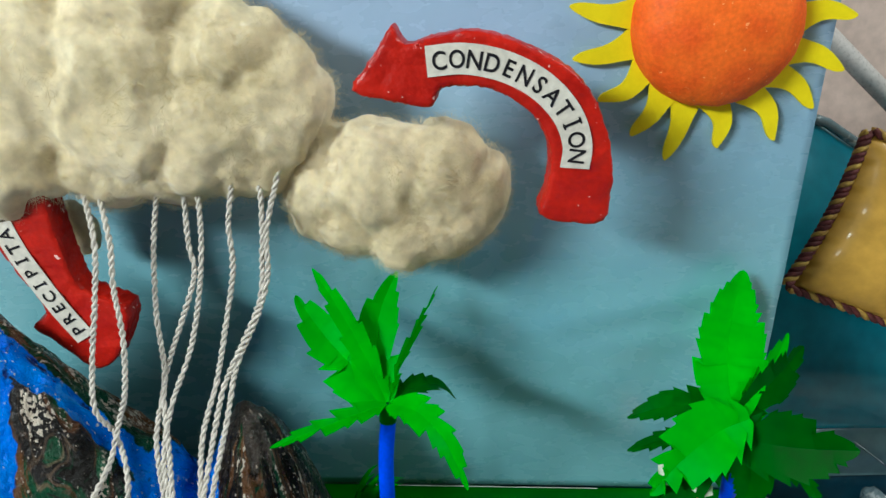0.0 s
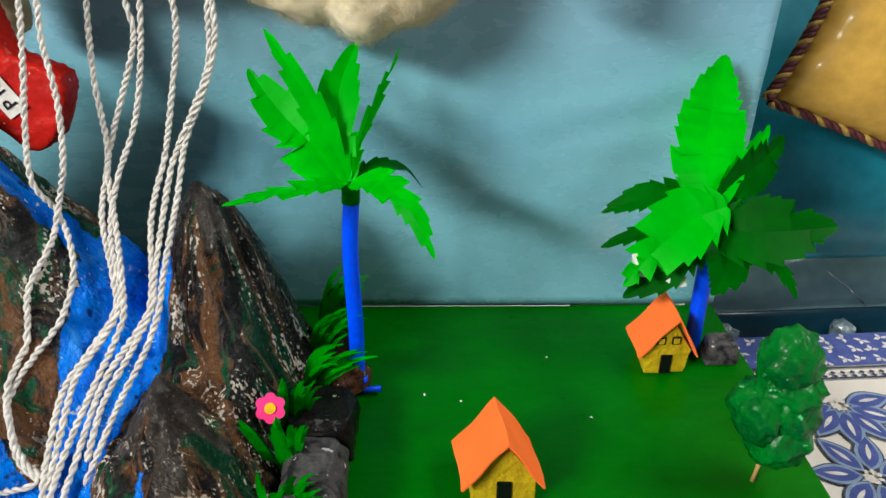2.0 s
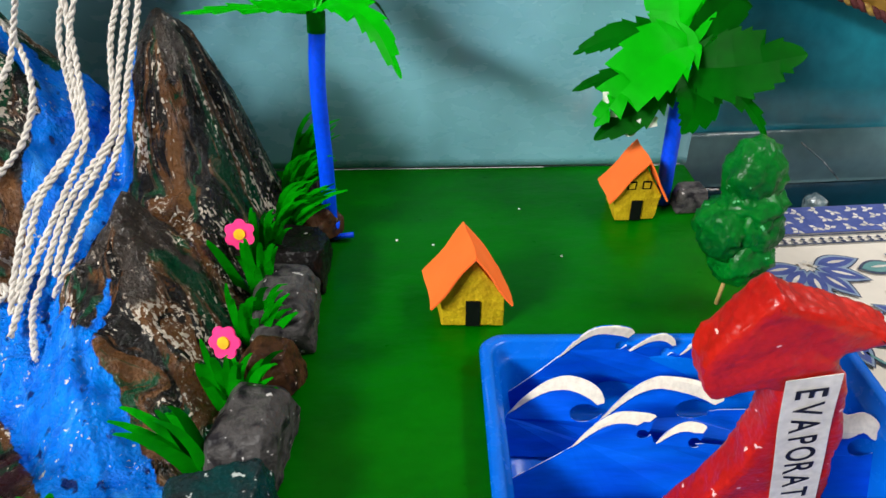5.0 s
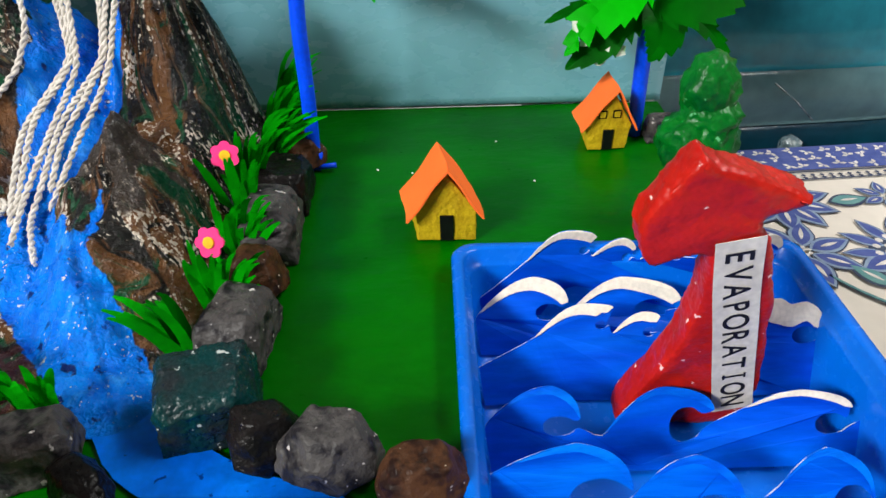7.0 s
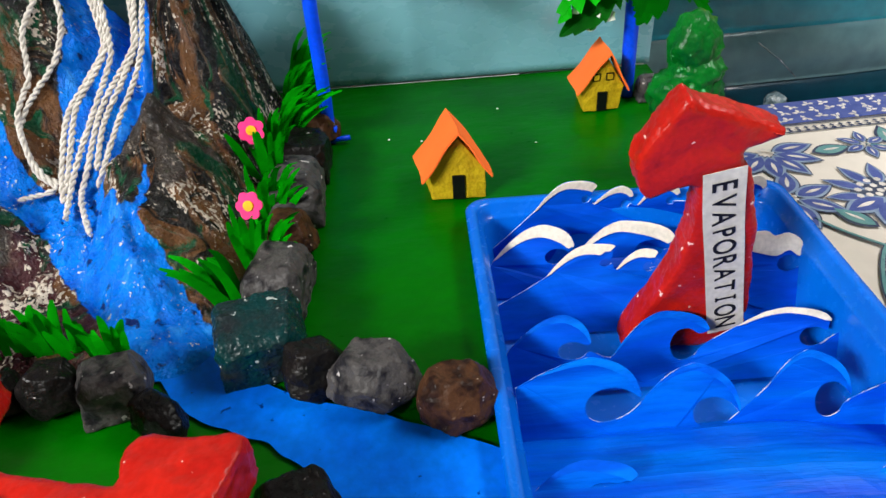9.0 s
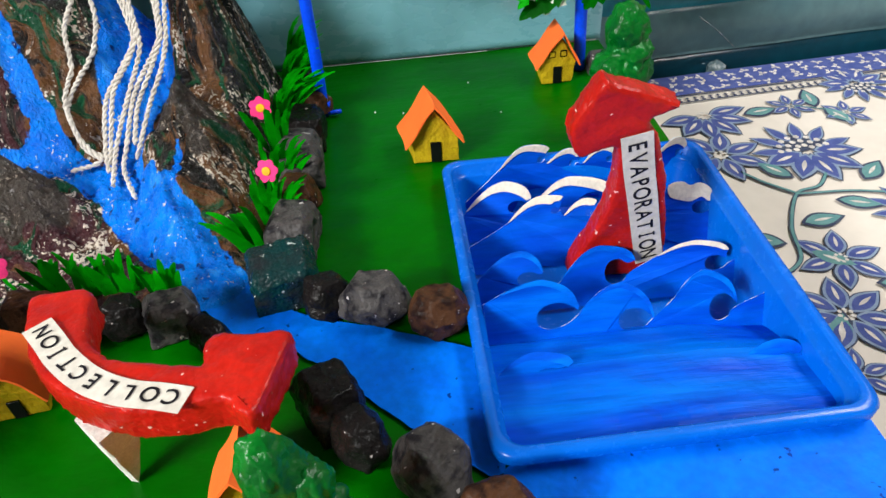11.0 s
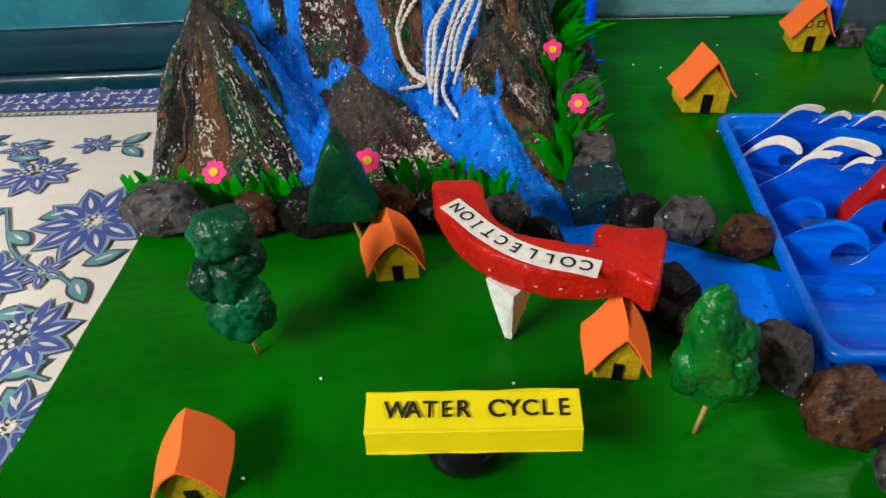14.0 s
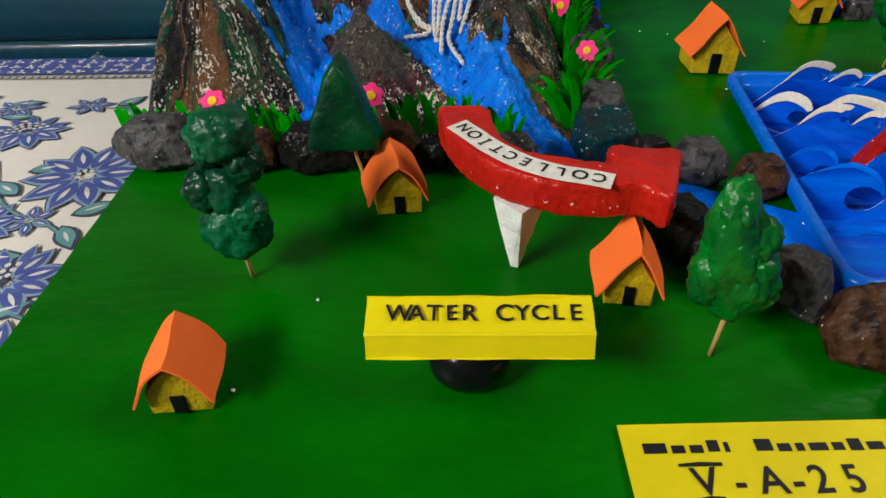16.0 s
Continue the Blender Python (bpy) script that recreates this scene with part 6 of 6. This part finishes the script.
# ---- stones of painted foam ----
def stone(x, y, rx, ry, rz, mat, label, seed, turn=0, square=0.5, z=0.0):
    ob = thing("stone", label, "stone", pose(x, y, z, 0, 0, turn), "painted foam stones")
    rng = random.Random(seed * 7 + 1)
    bm = bmesh.new()
    bmesh.ops.create_cube(bm, size=2)
    # a block of foam with knife-cut corners
    blocky = square > 0.55
    cuts = []
    for sx in (-1, 1):
        for sy in (-1, 1):
            cuts.append((Vector((sx, sy, rng.uniform(0.1, 0.6))), rng.uniform(0.84, 0.98) if blocky else rng.uniform(0.68, 0.78)))
            if not blocky:
                cuts.append((Vector((sx * rng.uniform(0.3, 1), sy * rng.uniform(0.3, 1), -0.9)), rng.uniform(0.80, 0.92)))
        for axis in (0, 1):
            lean = Vector((sx if axis == 0 else rng.uniform(-0.2, 0.2), sx if axis == 1 else rng.uniform(-0.2, 0.2), rng.uniform(0.3, 0.8)))
            cuts.append((lean, rng.uniform(0.82, 0.93) if blocky else rng.uniform(0.70, 0.82)))
    cuts.append((Vector((rng.uniform(-0.25, 0.25), rng.uniform(-0.25, 0.1), 1)), rng.uniform(0.84, 0.95)))
    for n, far in cuts:
        n = n.normalized()
        reach = far * (abs(n.x) + abs(n.y) + abs(n.z)) ** (0.62 if blocky else 0.45)
        made = bmesh.ops.bisect_plane(bm, geom=bm.verts[:] + bm.edges[:] + bm.faces[:], plane_co=n * reach, plane_no=n, clear_outer=True)
        rim = [g for g in made["geom_cut"] if isinstance(g, bmesh.types.BMEdge)]
        if len(rim) > 2:
            bmesh.ops.contextual_create(bm, geom=rim)
    for v in bm.verts:
        v.co = Vector((v.co.x * rx, v.co.y * ry, rz + v.co.z * rz))
    bmesh.ops.remove_doubles(bm, verts=bm.verts[:], dist=0.0030)
    corners = [v.co.copy() for v in bm.verts]
    bm.free()
    bm = bmesh.new()
    for c in corners:
        bm.verts.new(c)
    bmesh.ops.convex_hull(bm, input=bm.verts[:])
    bmesh.ops.delete(bm, geom=[v for v in bm.verts if not v.link_faces], context="VERTS")
    bmesh.ops.dissolve_limit(bm, angle_limit=0.14, verts=bm.verts[:], edges=bm.edges[:])
    bmesh.ops.bevel(bm, geom=bm.edges[:], offset=0.0014 if blocky else 0.0018, segments=2, affect="EDGES", profile=0.5, clamp_overlap=True)
    cut_fine(bm, 0.0050)
    roughen(bm, 0.0016, 75, seed)
    roughen(bm, 0.0008, 260, seed + 5)
    for v in bm.verts:
        v.co.z = max(-0.0005, v.co.z)
    part("stone_body", bm, mat, ob, smooth=True)


G, K, B, T = M_SGREY, M_SBLACK, M_SBROWN, M_STEAL
grey, black, brown, teal = "grey painted foam stone with white flecks", "glossy black painted foam stone", "brown painted foam stone with pale chips", "teal splashed foam stone"
for i, (x, y, rx, ry, rz, mat, label, turn, sq) in enumerate([
        (-0.058, 0.164, 0.029, 0.026, 0.022, T, teal, 12, 0.7), (-0.020, 0.137, 0.021, 0.019, 0.018, K, black, 25, 0.4),
        (0.020, 0.122, 0.029, 0.022, 0.0205, G, grey, -12, 0.5), (0.072, 0.102, 0.026, 0.020, 0.019, B, brown, 10, 0.4),
        (-0.056, 0.230, 0.022, 0.030, 0.021, G, grey, -5, 0.9), (-0.056, 0.292, 0.023, 0.022, 0.020, B, brown, 0, 0.5),
        (-0.058, 0.360, 0.025, 0.036, 0.022, G, "dark grey painted foam block", 5, 0.9), (-0.062, 0.432, 0.028, 0.030, 0.020, K, black, 0, 0.8),
        (-0.052, 0.500, 0.024, 0.026, 0.018, B, brown, 0, 0.5), (-0.070, 0.560, 0.024, 0.026, 0.018, K, black, 0, 0.5),
        (-0.150, 0.134, 0.021, 0.018, 0.018, G, "dark grey painted foam block", 15, 0.8), (-0.116, 0.108, 0.023, 0.014, 0.015, K, black, -40, 0.5),
        (-0.192, 0.138, 0.020, 0.018, 0.018, K, black, 0, 0.5), (-0.228, 0.138, 0.016, 0.016, 0.015, K, black, 0, 0.5),
        (-0.268, 0.148, 0.030, 0.020, 0.020, B, brown, 0, 0.4), (-0.342, 0.132, 0.040, 0.022, 0.022, K, black, 0, 0.5),
        (-0.402, 0.128, 0.025, 0.020, 0.022, B, brown, -15, 0.5), (-0.498, 0.132, 0.046, 0.024, 0.026, G, "broad grey painted foam stone", 0, 0.5),
        (-0.014, 0.022, 0.020, 0.024, 0.021, K, black, 30, 0.6), (0.006, -0.008, 0.018, 0.026, 0.018, K, black, 30, 0.5),
        (0.056, -0.040, 0.024, 0.030, 0.022, G, grey, 35, 0.5), (0.090, -0.088, 0.030, 0.028, 0.024, B, brown, 20, 0.5),
        (0.118, -0.138, 0.022, 0.024, 0.018, G, "dark grey painted foam block", 0, 0.5), (0.122, -0.200, 0.024, 0.026, 0.019, K, black, 0, 0.5),
        (0.326, 0.545, 0.016, 0.014, 0.013, G, "dark grey painted foam block", 0, 0.8)]):
    stone(x, y, rx, ry, rz, mat, label, i + 1, turn, sq)


# ---- grass and flowers of cut paper ----
def blade(bm, foot, tip, width, bend, lean_out=(0, 0, 1)):
    foot, tip = Vector(foot), Vector(tip)
    mid = (foot + tip) / 2 + Vector(bend)
    d = (tip - foot).normalized()
    side = d.cross(Vector((0.15, -1, 0.35))).normalized() * width / 2
    rows = []
    for i in range(7):
        t = i / 6
        p = foot * (1 - t) ** 2 + mid * 2 * t * (1 - t) + tip * t * t
        w = side * (1 - 0.75 * t ** 3)
        rows.append((bm.verts.new(p - w), bm.verts.new(p + w)))
    for a, b in zip(rows, rows[1:]):
        bm.faces.new((a[0], a[1], b[1], b[0]))


def tuft(x, y, z, n, height, spread, width, seed, aim=(0, 0), label="tuft of cut green paper grass", mat=None):
    rng = random.Random(seed)
    ob = thing("grass_tuft", label, "grass", pose(x, y, z), "paper grass tufts")
    for k in range(n):
        bm = bmesh.new()
        a = rng.uniform(-1, 1)
        h = height * rng.uniform(0.6, 1.08)
        tip = (spread * a * 1.2 + aim[0] * h, spread * 0.6 * rng.uniform(-1, 0.6) + aim[1] * h - 0.10 * h, h)
        blade(bm, (spread * 0.35 * a, rng.uniform(-0.005, 0.005), -0.004), tip, width * rng.uniform(0.8, 1.25), (-0.22 * aim[0] * h, rng.uniform(-0.006, 0.006), rng.uniform(0.20, 0.50) * h))
        bmesh.ops.solidify(bm, geom=bm.faces[:], thickness=0.0004)
        # every seventh blade is dark: the tuft's shade is put into its colour
        part("blade", bm, mat or (M_LEAFDARK if k % 7 == 2 else M_GRASS), ob)
    return ob


for i, (x, y, n, h, sp, w, aim) in enumerate([
        (-0.080, 0.565, 28, 0.100, 0.018, 0.0052, (0.40, -0.10)), (-0.080, 0.520, 24, 0.076, 0.018, 0.0058, (0.46, -0.20)),
        (-0.080, 0.475, 20, 0.058, 0.018, 0.0058, (0.80, -0.20)), (-0.086, 0.425, 21, 0.064, 0.018, 0.0054, (0.25, -0.1)),
        (-0.084, 0.380, 20, 0.072, 0.026, 0.0064, (0.05, -0.1)), (-0.078, 0.335, 21, 0.068, 0.026, 0.0062, (0.30, -0.1)),
        (-0.078, 0.270, 17, 0.062, 0.026, 0.0066, (0.25, -0.1)), (-0.088, 0.215, 11, 0.062, 0.022, 0.0075, (-0.40, 0.0))]):
    tuft(x, y, max(0.0, terrain(x, y)) + 0.002, n, h, sp, w, 40 + i, aim)
for i in range(13):
    x = -0.540 + i * 0.0150
    tuft(x, 0.164 + 0.004 * math.sin(i * 2.1), 0.010, 4, 0.040, 0.010, 0.0085, 70 + i, label="fringe of cut green paper grass along the stones", mat=M_GRASS)
for i, (x, y) in enumerate([(-0.262, 0.178), (-0.245, 0.176), (-0.226, 0.180), (-0.208, 0.178), (-0.192, 0.172), (-0.166, 0.164), (-0.155, 0.158)]):
    tuft(x, y, 0.012, 6, 0.048, 0.018, 0.0065, 95 + i)


def flower(x, y, z, r, tilt, turn, foot, seed):
    ob = thing("flower", "pink foam flower with a golden centre on a green stem", "flower", pose(x, y, z), "pink foam flowers")
    rot = Euler((radians(tilt), 0, radians(turn))).to_matrix()
    out = []
    for i in range(42):
        a = 2 * math.pi * i / 42
        q = r * (0.72 + 0.28 * abs(math.sin(a * 3 + seed)) ** 0.7)
        out.append((q * math.cos(a), q * math.sin(a)))
    part("petal_sheet", prism_bm(out, 0.0016, lambda c: rot @ c), M_PINK, ob)
    part("centre", prism_bm([(r * 0.36 * math.cos(i * 0.3927), r * 0.36 * math.sin(i * 0.3927)) for i in range(16)], 0.0014, lambda c: rot @ (c + Vector((0, 0, 0.0016)))), M_HEART, ob, "golden foam centre")
    part("stem", tube_bm([(foot[0], foot[1], foot[2] - z), (foot[0] * 0.4, 0.004, (foot[2] - z) * 0.4), (0, 0.002, -0.001)], 0.0014, 6), M_GRASS, ob, "thin green stem", smooth=True)


flower(-0.094, 0.393, 0.068, 0.0125, 62, 8, (0.008, 0.008, 0.012), 0.2)
flower(-0.073, 0.263, 0.067, 0.0115, 66, -18, (0.004, 0.008, 0.010), 1.1)
flower(-0.288, 0.163, 0.062, 0.0125, 62, 10, (0.004, 0.012, 0.012), 0.6)
flower(-0.433, 0.133, 0.068, 0.0125, 40, -5, (0.002, 0.030, 0.012), 1.6)

# ---- title block and name card ----
title = thing("title_block", "yellow paper-covered block lettered WATER CYCLE on a black foot", "sign", pose(-0.174, -0.128, 0, 0, 0, 3.2))
SECT = [(0.014, 0.0600), (-0.011, 0.0527), (-0.0165, 0.0370), (0.008, 0.0425)]
bm = prism_bm(SECT, 0.141, lambda c: Vector((c.z - 0.0705, c.x, c.y)))
bmesh.ops.bevel(bm, geom=bm.edges[:], offset=0.0014, segments=2, affect="EDGES", profile=0.5)
cut_fine(bm, 0.010)
roughen(bm, 0.0009, 55, 2)
part("block", bm, M_SIGN, title, smooth="creased")
slope = (Vector((0, 0.014, 0.0600)) - Vector((0, -0.011, 0.0527)))
sv = slope.normalized()
outw = Vector((1, 0, 0)).cross(sv)
lets = "WATER CYCLE"


def title_spot(i):
    return Vector((-0.0507 + 0.0111 * i, 0.0028, 0.0567)) + outw * 0.0012, Vector((1, 0, 0)), sv, outw


part("lettering", lettering(lets, title_spot, 0.0160, 1.0), M_INK, title, "black hand lettering")
bm = bmesh.new()
bmesh.ops.create_uvsphere(bm, u_segments=32, v_segments=16, radius=1)
for v in bm.verts:
    v.co = Vector((-0.006 + v.co.x * 0.027, -0.001 + v.co.y * 0.021, max(0.0, 0.017 + v.co.z * 0.0225)))
part("foot", bm, M_BLACK, title, "rounded glossy black foot", smooth=True)

card = thing("name_card", "yellow name card with black handwriting lying on the lawn", "card", pose(-0.086, -0.165, 0.0015, 0, 0, 4.8))
part("card_sheet", box_bm(0, 0.168, -0.110, 0.0, 0.0, 0.0012), M_SIGN, card)
bm = bmesh.new()
for x0, x1, yc, hh in ((0.012, 0.026, -0.018, 0.0052), (0.029, 0.037, -0.019, 0.0040), (0.040, 0.048, -0.019, 0.0040), (0.051, 0.058, -0.017, 0.0058), (0.061, 0.064, -0.018, 0.0050),
                       (0.080, 0.090, -0.017, 0.0060), (0.093, 0.101, -0.019, 0.0040), (0.104, 0.109, -0.019, 0.0040), (0.112, 0.123, -0.019, 0.0040), (0.126, 0.133, -0.019, 0.0040), (0.136, 0.144, -0.018, 0.0060), (0.147, 0.157, -0.019, 0.0040),
                       (0.030, 0.140, -0.070, 0.0042)):
    n = 5
    top = [(x0 + (x1 - x0) * i / n, yc + hh * 0.7) for i in range(n + 1)]
    low = [(x, yc - hh * 0.7) for x, _ in top]
    vs = [bm.verts.new((x, y, 0.0017)) for x, y in low + top[::-1]]
    bm.faces.new(vs)
part("handwriting", bm, M_INK, card, "black bars of handwriting")
word = "V-A-25"
wx = (0.043, 0.0625, 0.081, 0.0955, 0.109, 0.1285)


def card_spot(i):
    return Vector((wx[i], -0.0405, 0.0015)), Vector((1, 0, 0)), Vector((0, 1, 0)), Vector((0, 0, 1))


part("lettering", lettering(word, card_spot, 0.0255, 0.92), M_INK, card, "black hand lettering")
bm = bmesh.new()
for y0, y1, x0, x1 in ((-0.0310, -0.0290, 0.030, 0.056), (-0.0530, -0.0513, 0.035, 0.051)):
    bm.faces.new([bm.verts.new((x, y, 0.0017)) for x, y in ((x0, y0), (x1, y0), (x1, y1 + 0.0005), ((x0 + x1) / 2, y1 + 0.0012), (x0, y1))])
part("numeral_bar", bm, M_INK, card, "black ink bars above and below the numeral")

# crumbs of white foam on the lawn
crumb_rng = random.Random(11)
for x, y in ((0.025, 0.487), (0.060, 0.478), (-0.027, 0.168), (0.098, 0.314), (0.150, 0.545), (0.128, -0.066), (0.098, 0.052), (-0.145, -0.060), (-0.300, -0.060), (-0.338, -0.150), (0.180, 0.455)):
    bm = bmesh.new()
    bmesh.ops.create_icosphere(bm, subdivisions=1, radius=0.0016)
    for v in bm.verts:
        v.co *= crumb_rng.uniform(0.6, 1.2)
        v.co.z *= 0.6
    ob = solid("foam_crumb", bm, M_FOAM, "tiny white crumb of foam on the board", "crumb", group="foam crumbs")
    ob.matrix_world = pose(x, y, 0.0035 if x > 0.09 and y < 0.1 else 0.0008) @ Matrix.Scale(3.0 if (x, y) == (-0.027, 0.168) else 1.0, 4)
